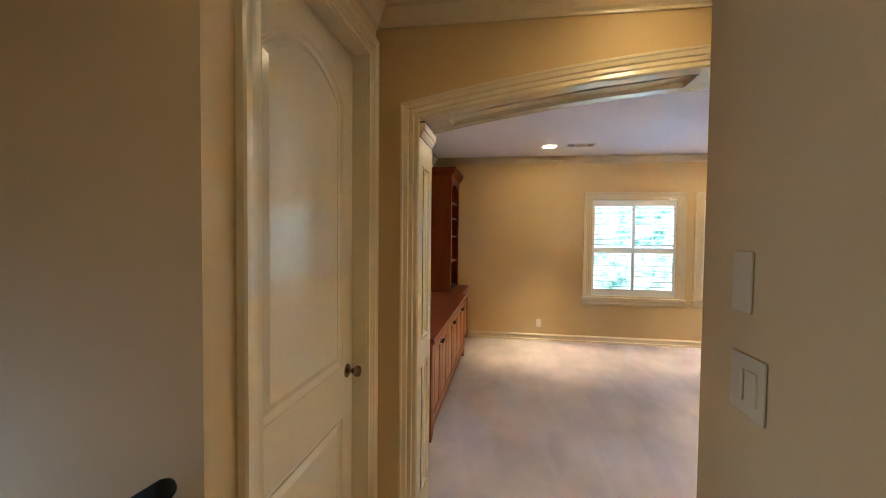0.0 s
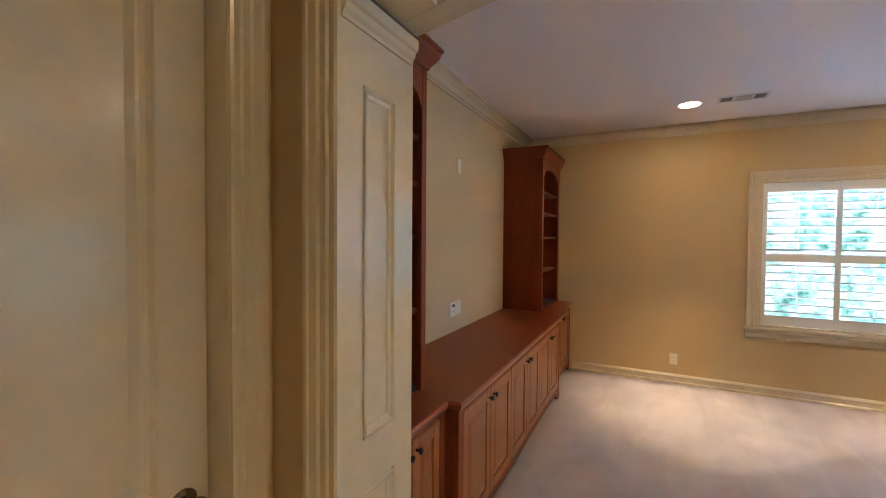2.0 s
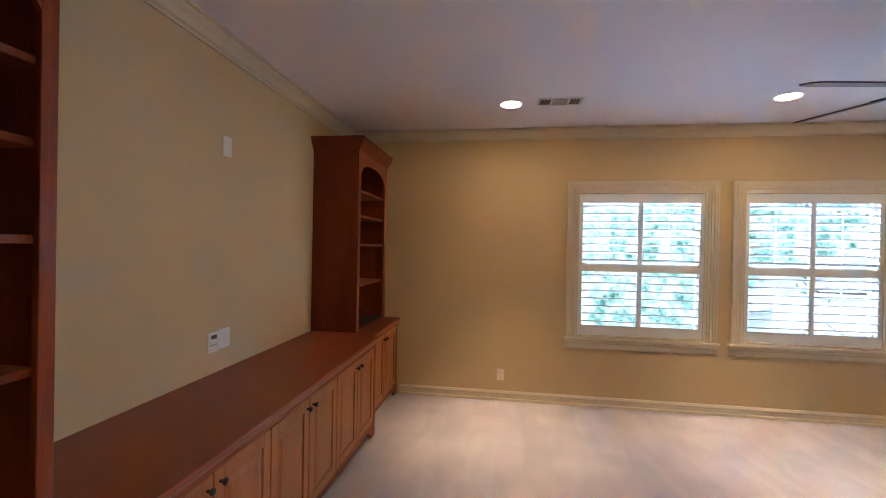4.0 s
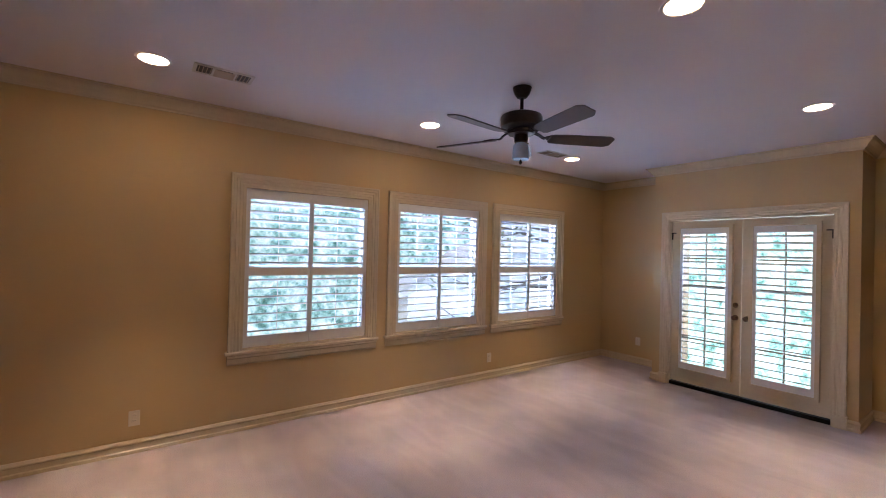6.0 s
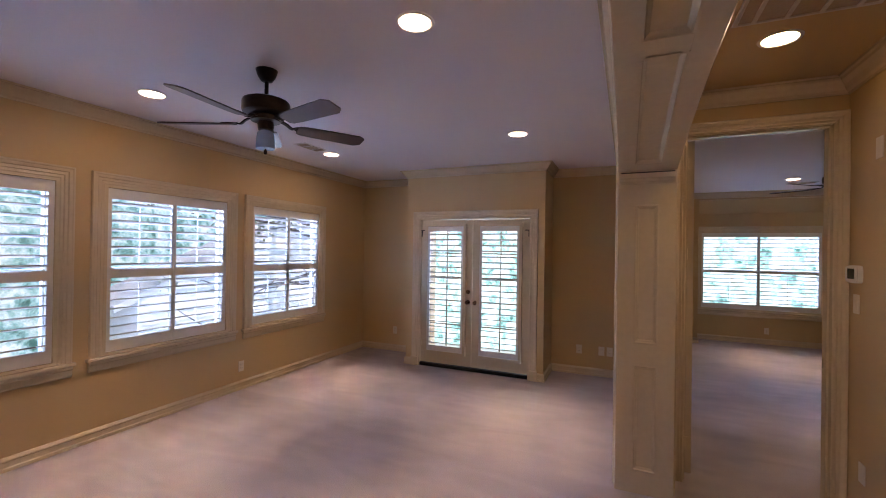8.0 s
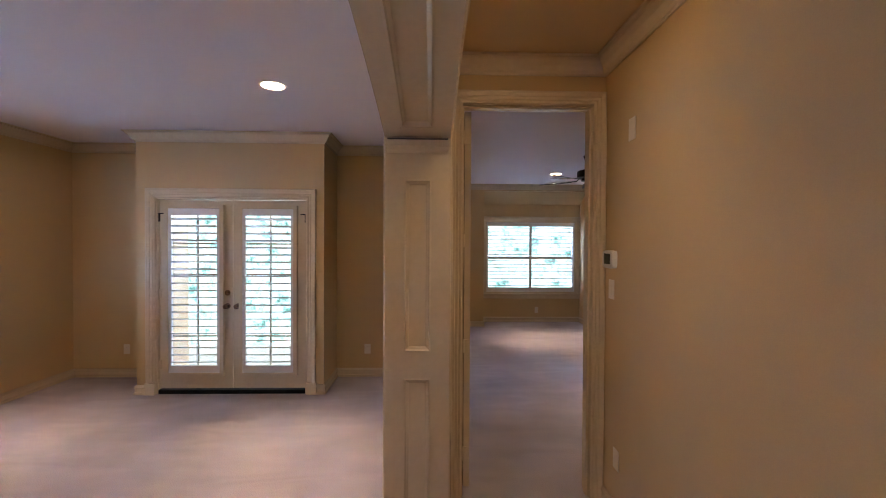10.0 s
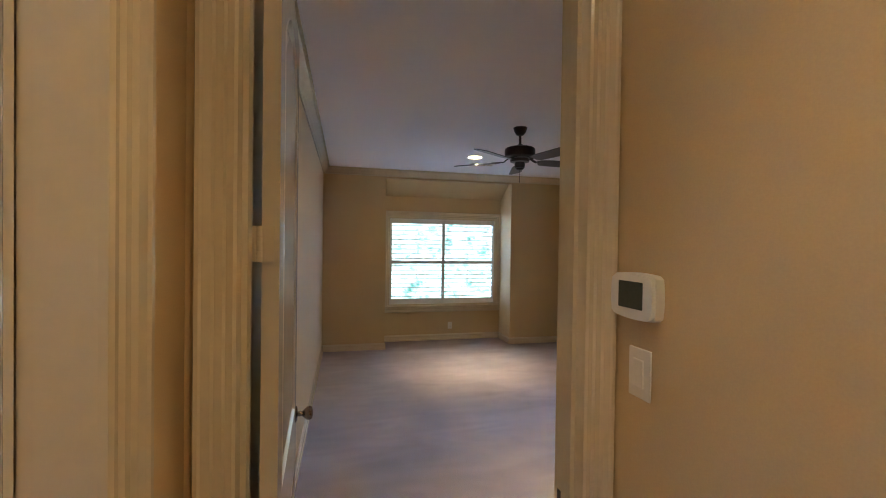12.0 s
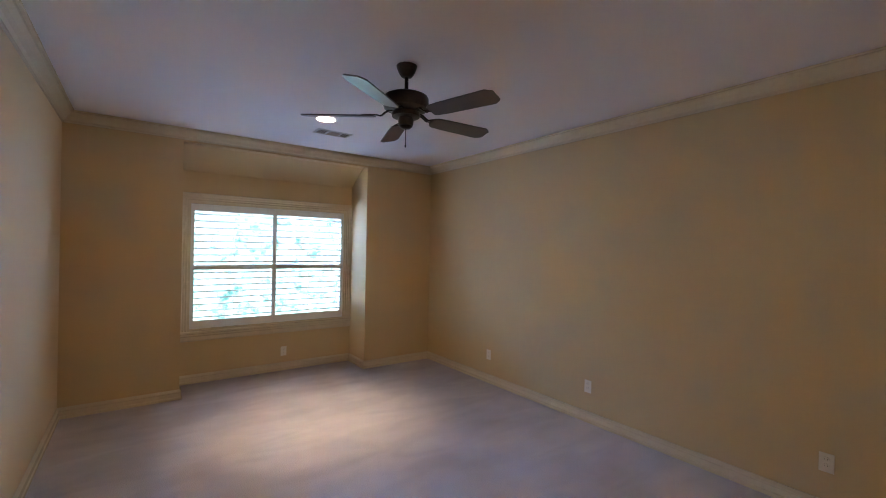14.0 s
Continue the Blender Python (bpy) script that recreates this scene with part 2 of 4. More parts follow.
edges = [WX] + [q for w in WINDOWS for q in (w - WHALF, w + WHALF)] + [EX]
nb = [(edges[i], edges[i + 1], NY, NY + 0.14, 0, H) for i in range(0, len(edges), 2)]
for w in WINDOWS:
    nb += [(w - WHALF, w + WHALF, NY, NY + 0.14, 0, WBOT), (w - WHALF, w + WHALF, NY, NY + 0.14, WTOP, H)]
structure("wall_north", boxes(*nb), WALL, "tan painted wall with three shuttered windows", "wall")
structure("wall_west", boxes((WX - 0.14, WX, SY, NY + 0.14, 0, H)), WALL, "tan painted wall behind the built-in cabinets", "wall")
structure("wall_east", boxes((EX, EX + 0.14, SY, B0 + 0.12, 0, H), (EX, EX + 0.14, B1 - 0.12, NY + 0.14, 0, H),
                             (BX, BX + 0.14, B0, 3.99, 0, H), (BX, BX + 0.14, 5.57, B1, 0, H), (BX, BX + 0.14, 3.99, 5.57, 2.07, H),
                             (BX + 0.14, EX, B0, B0 + 0.12, 0, H), (BX + 0.14, EX, B1 - 0.12, B1, 0, H)), WALL, "tan painted wall with a projecting door bay", "wall")
bm = boxes((WX - 0.14, AL - 0.02, HN, SY, 0, H), (AR + 0.02, EX + 0.14, HN, SY, 0, H))
xs = [AL - 0.02 + (AR - AL + 0.04) * k / 40 for k in range(41)]
low = [[bm.verts.new((x, y, arch(min(max(x, AL), AR)) + 0.02)) for x in xs] for y in (HN, SY)]
top = [[bm.verts.new((x, y, H)) for x in xs] for y in (HN, SY)]
for k in range(40):
    for s in (0, 1):
        bm.faces.new((low[s][k], low[s][k + 1], top[s][k + 1], top[s][k]))
    bm.faces.new((low[0][k], low[0][k + 1], low[1][k + 1], low[1][k]))
structure("wall_arch", bm, WALL, "thick tan wall with a wide low arched opening", "wall")
structure("wall_hall_west", boxes((HW - 0.125, HW, 1.34, 1.56, 0, H), (HW - 0.125, HW, 2.47, HN, 0, H), (HW - 0.125, HW, 1.56, 2.47, 2.46, H)), WALL, "tan painted hall wall with a closet door", "wall")
structure("wall_stair", boxes((-2.6, HW - 0.125, 1.34, 1.46, 0, H), (-2.6, -1.0, 1.34, 1.46, -1.5, -0.121)), WALL, "tan painted stairwell wall with a black handrail", "wall")
# never in view; added to keep sky light out behind the closet door
structure("wall_closet_block", boxes((WX - 0.26, WX - 0.14, 1.46, SY, 0, H)), WALL, "plain tan unseen wall behind the closet door, blocks outside light", "wall")
structure("wall_hall_south", boxes((0.245, BW0, HS - 0.12, HS, 0, H), (0.245, 0.365, -1.6, HS - 0.12, 0, H)), WALL, "tan painted hall wall with thermostat and plates", "wall")
# unseen closing walls; the west opening is added for the stair lamp
structure("wall_landing", boxes((-2.72, -2.6, -1.6, 0.42, -1.5, H), (-2.72, -2.6, 1.22, 1.46, -1.5, H), (-2.72, -2.6, 0.42, 1.22, -1.5, -0.4), (-2.72, -2.6, 0.42, 1.22, 0.9, H), (-2.6, 0.365, -1.72, -1.6, 0, H), (-2.6, -1.0, 0.18, 0.3, -1.5, -0.121)), WALL, "plain tan unseen landing wall with an added stair opening", "wall")
structure("wall_bedroom_west", boxes((BW0, BW1, BS, 1.675, 0, H), (BW0, BW1, 2.515, HN, 0, H), (BW0, BW1, 1.675, 2.515, 2.47, H)), WALL, "tan painted wall with the bedroom doorway", "wall")
structure("wall_bedroom_north", boxes((EX + 0.14, 9.9, HN, HN + 0.14, 0, H)), WALL, "tan painted bedroom wall", "wall")
structure("wall_bedroom_south", boxes((BW0, 9.41, BS - 0.12, BS, 0, H)), WALL, "tan painted bedroom wall with outlets", "wall")
A0, A1 = -0.36, 1.68
BWC, BWH, BWB, BWT = 0.655, 0.93, 0.59, 2.06
bm = boxes((BE, BE + 0.14, BS, A0, 0, H), (BE, BE + 0.14, A1, HN, 0, H))
structure("wall_bedroom_east", bm, WALL, "tan painted wall with a window alcove", "wall")
bm = boxes((BE + 0.14, BA, A0 - 0.12, A0, 0, H), (BE + 0.14, BA, A1, A1 + 0.12, 0, H))
structure("wall_alcove_side", bm, WALL, "tan painted alcove cheeks", "wall")
bm = boxes((BA, BA + 0.14, A0 - 0.12, BWC - BWH, 0, H), (BA, BA + 0.14, BWC + BWH, A1 + 0.12, 0, H),
           (BA, BA + 0.14, BWC - BWH, BWC + BWH, 0, BWB), (BA, BA + 0.14, BWC - BWH, BWC + BWH, BWT, H))
structure("wall_alcove", bm, WALL, "tan painted alcove wall round the window", "wall")
bm = bmesh.new()
flat([(BE + 0.01, 2.62), (BE + 0.14, 2.62), (BA, 2.40), (BA, 2.73), (BE + 0.01, 2.73)], lambda u, v, b: (u, b, v), A0, A1, bm)
structure("ceiling_alcove", bm, WALL, "tan sloped ceiling of the window alcove", "ceiling")

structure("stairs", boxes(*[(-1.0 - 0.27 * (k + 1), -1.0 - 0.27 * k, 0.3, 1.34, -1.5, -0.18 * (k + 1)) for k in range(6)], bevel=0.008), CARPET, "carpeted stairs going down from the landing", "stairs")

# ---- trim ----
BASE = [(0, 0), (0.022, 0), (0.022, 0.022), (0.014, 0.030), (0.014, 0.066), (0.019, 0.070), (0.019, 0.080), (0.008, 0.098), (0, 0.100)]
CROWN = [(0, H - 0.105), (0.012, H - 0.105), (0.014, H - 0.092), (0.030, H - 0.082), (0.045, H - 0.055), (0.068, H - 0.030), (0.072, H - 0.016), (0.088, H - 0.014), (0.090, H - 0.001), (0, H - 0.001)]
CASE = [(0, 0), (0, 0.012), (0.008, 0.016), (0.026, 0.012), (0.032, 0.018), (0.052, 0.016), (0.058, 0.023), (0.078, 0.026), (0.084, 0.030), (0.094, 0.030), (0.098, 0.022), (0.098, 0)]
for name, path in (("baseboard_game", [(3.60, SY), (EX, SY), (EX, B0), (BX, B0), (BX, 3.905)]), ("baseboard_game_north", [(BX, 5.655), (BX, B1), (EX, B1), (EX, NY), (-0.838, NY)]),
                   ("baseboard_hall", [(0.245, -1.6), (0.245, HS), (BW0 - 0.03, HS)]), ("baseboard_landing", [(HW, 1.455), (HW, 1.34), (-1.0, 1.34)]),
                   ("baseboard_bedroom", [(BW1, 1.59), (BW1, BS), (BE, BS), (BE, A0), (BA, A0), (BA, A1), (BE, A1), (BE, HN), (BW1 + 0.03, HN)])):
    structure(name, sweep(path, BASE, lying), TRIM, "cream painted moulded baseboard", "baseboard")
for name, path in (("crown_game", [(WX, SY), (EX, SY), (EX, B0), (BX, B0), (BX, B1), (EX, B1), (EX, NY), (WX, NY)]),
                   ("crown_hall", [(0.245, -1.6), (0.245, HS), (BW0, HS), (BW0, HN), (HW, HN), (HW, 1.34), (-2.6, 1.34), (-2.6, -1.6)]),
                   ("crown_bedroom", [(BW1, BS), (BE, BS), (BE, HN), (BW1, HN)])):
    structure(name, sweep(path, CROWN, lying, closed=True), TRIM, "cream painted crown moulding", "crown moulding")

# ---- openings: casings, panels ----
def door_casing(name, m, w, h, label):
    bm = sweep([(-w / 2, 0), (-w / 2, h), (w / 2, h), (w / 2, 0)], CASE, facing)
    ob = structure(name, bm, TRIM, label, "door casing")
    ob.matrix_world = m
    return ob


ARCHPATH = [(AL, 0.0)] + [(AL + (AR - AL) * k / 40, arch(AL + (AR - AL) * k / 40)) for k in range(41)] + [(AR, 0.0)]
for name, y, rz, path in (("trim_arch_hall", HN, 0, ARCHPATH), ("trim_arch_room", SY, 180, [(-x, z) for x, z in reversed(ARCHPATH)])):
    ob = structure(name, sweep(path, CASE, facing), TRIM, "cream moulded casing round the arched opening", "arch casing")
    ob.matrix_world = pose(0, y, 0, 0, 0, rz)

RING = [(0, 0.001), (-0.004, 0.010), (-0.012, 0.012), (-0.018, 0.006), (-0.026, 0.004), (-0.028, 0.001)]


def framed_board(parent, w, z0, z1, openings, thick=0.020, recess=0.014):
    """A board of width w centred at u = 0 with sunk panels; openings are (u0, u1, v0, v1)."""
    u0, u1 = openings[0][0], openings[0][1]
    part("back_board", boxes((-w / 2, w / 2, -(thick - recess), -0.001, z0, z1)), TRIM, parent)
    part("stile", boxes((-w / 2, u0, -thick, -(thick - recess), z0, z1)), TRIM, parent)
    part("stile", boxes((u1, w / 2, -thick, -(thick - recess), z0, z1)), TRIM, parent)
    levels = [z0] + [q for o in openings for q in (o[2], o[3])] + [z1]
    for k in range(0, len(levels), 2):
        part("rail", boxes((u0, u1, -thick, -(thick - recess), levels[k], levels[k + 1])), TRIM, parent)
    for a, b, c, d in openings:
        part("panel_moulding", sweep([(a, c), (b, c), (b, d), (a, d)], [(0, thick + 0.004), (0.010, thick + 0.006), (0.016, thick - 0.002), (0.026, thick - recess + 0.004), (0.030, thick - recess)],
                                     facing, closed=True), TRIM, parent)


CAPP = [(0, -0.070), (0.005, -0.070), (0.007, -0.060), (0.014, -0.050), (0.018, -0.036), (0.026, -0.030), (0.028, 0.0), (0, 0.0)]
for x, rz, nm in ((AL - 0.02, 90, "left"), (AR + 0.02, -90, "right")):
    pil = thing("pilaster", pose(x, (HN + SY) / 2, 0, 0, 0, rz), "cream painted panelled pilaster under the arch", "pilaster", "arch pilasters", "structure")
    framed_board(pil, SY - HN, 0, 2.150, [(-0.075, 0.075, 0.15, 0.865), (-0.075, 0.075, 1.005, 1.945)], 0.020, 0.009)
    # solid dark strip in place of the shadow gap over the cap
    part("shadow_strip", boxes((-0.163, 0.163, -0.049, -0.001, 2.1525, 2.1605)), DARK, pil, "dark strip standing in for the shadow line above the cap")
    part("frieze", boxes((-0.165, 0.165, -0.020, -0.001, 2.161, 2.188)), TRIM, pil)
    part("cap", sweep([(-0.165, -0.02), (0.165, -0.02)], [(-a, b + 2.152) for a, b in CAPP], lying), TRIM, pil, "stepped cap moulding")

soffit = thing("arch_soffit", pose((AL + AR) / 2, (HN + SY) / 2, 0), "cream panelled underside of the arch", "arch soffit", "", "structure")
cx0 = (AL + AR) / 2
ends = [-2.095, -1.97, -0.74, -0.62, 0.62, 0.74, 1.97, 2.095]


def under(u, v, b):
    return (u, v, arch(min(max(u + cx0, AL), AR)) + 0.02 - b)


def strip(u0, u1, v0, v1, b0, b1):
    bm = bmesh.new()
    n = 10
    rows = [[bm.verts.new(under(u0 + (u1 - u0) * k / n, v, b)) for v, b in ((v0, b0), (v1, b0), (v1, b1), (v0, b1))] for k in range(n + 1)]
    for a, b in zip(rows, rows[1:]):
        for q in range(4):
            bm.faces.new((a[q], a[(q + 1) % 4], b[(q + 1) % 4], b[q]))
    bm.faces.new(rows[0]), bm.faces.new(rows[-1])
    return bm


part("back_board", strip(-2.095, 2.095, -0.165, 0.165, 0.001, 0.006), TRIM, soffit)
for s in (-1, 1):
    part("stile", strip(-2.095, 2.095, s * 0.165, s * 0.085, 0.006, 0.020), TRIM, soffit)
for k in range(0, 8, 2):
    part("rail", strip(ends[k], ends[k + 1], -0.085, 0.085, 0.006, 0.020), TRIM, soffit)
for k in (1, 3, 5):
    a, b = ends[k], ends[k + 1]
    path = [(a + (b - a) * i / 10, -0.085) for i in range(11)] + [(b - (b - a) * i / 10, 0.085) for i in range(11)]
    part("panel_moulding", sweep(path, [(0, 0.025), (0.010, 0.027), (0.016, 0.018), (0.026, 0.010), (0.030, 0.006)], under, closed=True), TRIM, soffit)


# ---- shuttered windows ----
def louver_mesh(w, chord=0.086, thick=0.013):
    bm = bmesh.new()
    ring = [(0.5 * chord * math.cos(a), 0.5 * thick * math.sin(a)) for a in [2 * math.pi * k / 10 for k in range(10)]]
    ends_ = [[bm.verts.new((x, y, z)) for y, z in ring] for x in (-w / 2, w / 2)]
    for k in range(10):
        bm.faces.new((ends_[0][k], ends_[0][k - 1], ends_[1][k - 1], ends_[1][k]))
    bm.faces.new(ends_[0]), bm.faces.new(ends_[1])
    bmesh.ops.recalc_face_normals(bm, faces=bm.faces)
    me = bpy.data.meshes.new("louver")
    bm.to_mesh(me)
    bm.free()
    me.materials.append(WHITE)
    for p in me.polygons:
        p.use_smooth = True
    return me


def shutter_panel(parent, u0, u1, tiers, z0, z1, y, stile_l, stile_r, tilt=-14):
    """One hinged panel: stiles and rails round two tiers of louvers."""
    pan = part("shutter_panel", ring(u0, u1, z0, z1, u0 + stile_l, u1 - stile_r, tiers[0][0], tiers[-1][1], y - 0.014, y + 0.014), WHITE, parent)
    for low_, high_ in zip([q[1] for q in tiers], [q[0] for q in tiers[1:]]):
        part("middle_rail", boxes((u0 + stile_l, u1 - stile_r, y - 0.014, y + 0.014, low_, high_)), WHITE, pan)
    w = u1 - stile_r - u0 - stile_l - 0.004
    mesh = louver_mesh(w)
    mid = (u0 + stile_l + u1 - stile_r) / 2
    for a, b in tiers:
        n = max(2, round((b - a) / 0.076))
        for k in range(n):
            shared("louver", mesh, pan, pose(mid, y, a + (b - a) * (k + 0.5) / n, tilt, 0, 0))
        part("tilt_rod", boxes((mid - 0.0035, mid + 0.0035, y + 0.037, y + 0.045, a + 0.03, b - 0.03)), WHITE, pan)


def shuttered_window(name, m, half, z0, z1, tiers, inner, label):
    """Casing, sill, sash and glass of a window whose opening is 2 * half wide."""
    w = thing(name, m, label, "window", "", "structure")
    part("casing", sweep([(-half, z0), (-half, z1), (half, z1), (half, z0)], CASE, facing), TRIM, w)
    part("sill", boxes((-half - 0.118, half + 0.118, -0.044, 0.02, z0 - 0.03, z0 + 0.002), bevel=0.009), TRIM, w)
    part("apron", sweep([(-half - 0.10, z0 - 0.03), (half + 0.10, z0 - 0.03)], [(0, 0), (0, 0.030), (-0.02, 0.030), (-0.03, 0.022), (-0.07, 0.018), (-0.085, 0.010), (-0.085, 0)], facing), TRIM, w)
    part("window_frame", ring(-half, half, z0, z1, -half + 0.05, half - 0.05, z0 + 0.05, z1 - 0.05, 0.09, 0.135), WHITE, w)
    part("meeting_rail", boxes((-half + 0.05, half - 0.05, 0.09, 0.135, (z0 + z1) / 2 - 0.02, (z0 + z1) / 2 + 0.02)), WHITE, w)
    pane = part("pane", boxes((-half + 0.05, half - 0.05, 0.110, 0.114, z0 + 0.05, z1 - 0.05)), GLASS, w)
    pane.visible_shadow = False
    sh = thing("plantation_shutter", m, "white painted plantation shutters with open louvers in a window", "shutter", "window shutters")
    part("shutter_frame", ring(-half, half, z0 + 0.002, z1, -half + 0.022, half - 0.022, z0 + 0.022, z1 - 0.022, -0.012, 0.05), TRIM, sh)
    st = inner[0] + half - 0.022
    shutter_panel(sh, -half + 0.022, -0.001, tiers, z0 + 0.024, z1 - 0.024, 0.02, st, inner[1])
    shutter_panel(sh, 0.001, half - 0.022, tiers, z0 + 0.024, z1 - 0.024, 0.02, inner[1], st)
    return w, sh


TIERS = [(0.805, 1.335), (1.412, 2.012)]
win, shut = shuttered_window("window_1", pose(WINDOWS[0], NY, 0), WHALF, WBOT, WTOP, TIERS, (-0.54, 0.021), "cream cased window with bright trees outside")
for k, wx in enumerate(WINDOWS[1:]):
    copy_thing(win, pose(wx, NY, 0)).name = "window_%d" % (k + 2)
    copy_thing(shut, pose(wx, NY, 0))
shuttered_window("window_4", pose(BA, BWC, 0, 0, 0, -90), BWH, BWB, BWT, [(0.705, 1.285), (1.335, 1.955)], (-0.87, 0.024), "wide cream cased window in the bedroom alcove")


# ---- hinged doors ----
def knob(parent, u, v, y0, way):
    """A round knob on a rosette, standing off the face at y0 towards -y (way -1) or +y."""
    turn = pose(0, 0, 0, 90 if way < 0 else -90, 0, 0)
    k = part("knob", lathe([(0.010, 0.006), (0.010, 0.028), (0.016, 0.034), (0.026, 0.046), (0.028, 0.056), (0.024, 0.066), (0.010, 0.071)], 24, (u, y0, v), turn), NICKEL, parent, "aged bronze round knob", True)
    part("rosette", lathe([(0.033, 0.0), (0.033, 0.004), (0.026, 0.009), (0.012, 0.010)], 24, (u, y0, v), turn), NICKEL, k, "", True)


def panel_face(parent, w, h, y, s):
    """Stiles, rails and raised panels of one face of a two-panel arch-top door; s: -1 towards -y, +1 towards +y."""
    def at(u, v, b):
        return (u, y + s * b, v)
    st, v0, v1, v2, side, peak = 0.115, 0.24, 0.70, 0.935, h - 0.26, h - 0.115
    a, b = -w / 2 + st, w / 2 - st
    bow = [(a + (b - a) * k / 16, side + (peak - side) * (1 - (2 * k / 16 - 1) ** 2)) for k in range(17)]
    part("stile", flat([(-w / 2, 0), (a, 0), (a, h), (-w / 2, h)], at, 0, 0.013), DOOR, parent)
    part("stile", flat([(b, 0), (w / 2, 0), (w / 2, h), (b, h)], at, 0, 0.013), DOOR, parent)
    part("rail", flat([(a, 0), (b, 0), (b, v0), (a, v0)], at, 0, 0.013), DOOR, parent)
    part("rail", flat([(a, v1), (b, v1), (b, v2), (a, v2)], at, 0, 0.013), DOOR, parent)
    part("rail", flat([(a, h)] + bow + [(b, h)], at, 0, 0.013), DOOR, parent, "arched top rail")
    for path in ([(a, v0), (b, v0), (b, v1), (a, v1)], [(a, v2), (b, v2)] + bow[::-1]):
        part("panel", sweep(path, [(0, 0.013), (0.007, 0.0145), (0.016, 0.006), (0.026, 0.001), (0.034, 0.001), (0.060, 0.0105)], at, closed=True), DOOR, parent)
        inner = []
        n = len(path)
        for i in range(n):
            p, q, r = Vector(path[i]), Vector(path[i - 1]), Vector(path[(i + 1) % n])
            d1, d2 = (p - q).normalized(), (r - p).normalized()
            n1, n2 = Vector((-d1.y, d1.x)), Vector((-d2.y, d2.x))
            inner.append(p + (n1 + n2) / (1 + n1.dot(n2)) * 0.060)
        part("panel_field", flat(inner, at, 0, 0.0105), DOOR, parent)


def panel_door(name, m, w, h, label, knob_u):
    d = thing(name, m, label, "door", "", "structure")
    part("slab", boxes((-w / 2, w / 2, 0.013, 0.027, 0.0, h)), DOOR, d)
    panel_face(d, w, h, 0.013, -1)
    panel_face(d, w, h, 0.027, 1)
    knob(d, knob_u, 0.90, 0.0, -1)
    knob(d, knob_u, 0.90, 0.040, 1)
    return d


panel_door("door_1", pose(HW - 0.075, 2.015, 0.012, 0, 0, 90), 0.897, 2.433, "closed cream two-panel door with an arched top panel", 0.385)
jamb = boxes((-0.455, -0.4535, 0.0, 0.125, 0, 2.455), (0.4535, 0.455, 0.0, 0.125, 0, 2.455), (-0.455, 0.455, 0.0, 0.125, 2.452, 2.46), (-0.4535, -0.44, 0.118, 0.125, 0, 2.45), (0.44, 0.4535, 0.118, 0.125, 0, 2.45), (-0.4535, 0.4535, 0.118, 0.125, 2.44, 2.452))
structure("trim_door_jamb_hall", jamb, TRIM, "cream painted door jamb", "door jamb").matrix_world = pose(HW, 2.015, 0, 0, 0, 90)
door_casing("trim_casing_hall", pose(HW, 2.015, 0, 0, 0, 90), 0.91, 2.46, "cream moulded casing round the closet door")

# bedroom door, open against the wall inside
bd = panel_door("door_2", pose(BW1 + 0.004 + 0.400, 2.457, 0.012, 0, 0, 3.0), 0.800, 2.435, "open cream two-panel door, glossy in the window light", 0.335)
for z in (0.22, 0.92, 1.605, 2.27):
    hinge = part("hinge", lathe([(0.007, -0.043), (0.007, -0.018), (0.0062, -0.0175), (0.0062, -0.0165), (0.007, -0.016), (0.007, 0.016), (0.0062, 0.0165), (0.0062, 0.0175), (0.007, 0.018), (0.007, 0.043)], 12, (-0.406, 0.044, z)), TRIM, bd, "cream painted butt hinge", True)
    part("hinge_leaf", boxes((-0.4065, -0.4005, 0.012, 0.072, z - 0.043, z + 0.043)), TRIM, bd)
jamb = boxes((BW0, BW1, 1.675, 1.69, 0, 2.455), (BW0, BW1, 2.50, 2.515, 0, 2.455), (BW0, BW1, 1.675, 2.515, 2.455, 2.47),
             (BW0 + 0.03, BW0 + 0.075, 1.69, 1.702, 0, 2.443), (BW0 + 0.03, BW0 + 0.075, 2.488, 2.50, 0, 2.443), (BW0 + 0.03, BW0 + 0.075, 1.69, 2.50, 2.443, 2.455))
jamb_bed = structure("trim_door_jamb_bedroom", jamb, TRIM, "cream painted door jamb with stop", "door jamb")
part("strike_plate", boxes((BW0 + 0.085, BW0 + 0.112, 1.6903, 1.693, 0.88, 0.94), bevel=0.0008), BRONZE, jamb_bed, "dark bronze strike plate")
CASE_KEEP = CASE
CASE = [(a * 0.80, b) for a, b in CASE]
door_casing("trim_casing_bedroom", pose(BW0, 2.095, 0, 0, 0, -90), 0.81, 2.46, "cream moulded casing round the bedroom doorway")
CASE = CASE_KEEP
door_casing("trim_casing_bedroom_inside", pose(BW1, 2.095, 0, 0, 0, 90), 0.81, 2.46, "cream moulded casing inside the bedroom doorway")

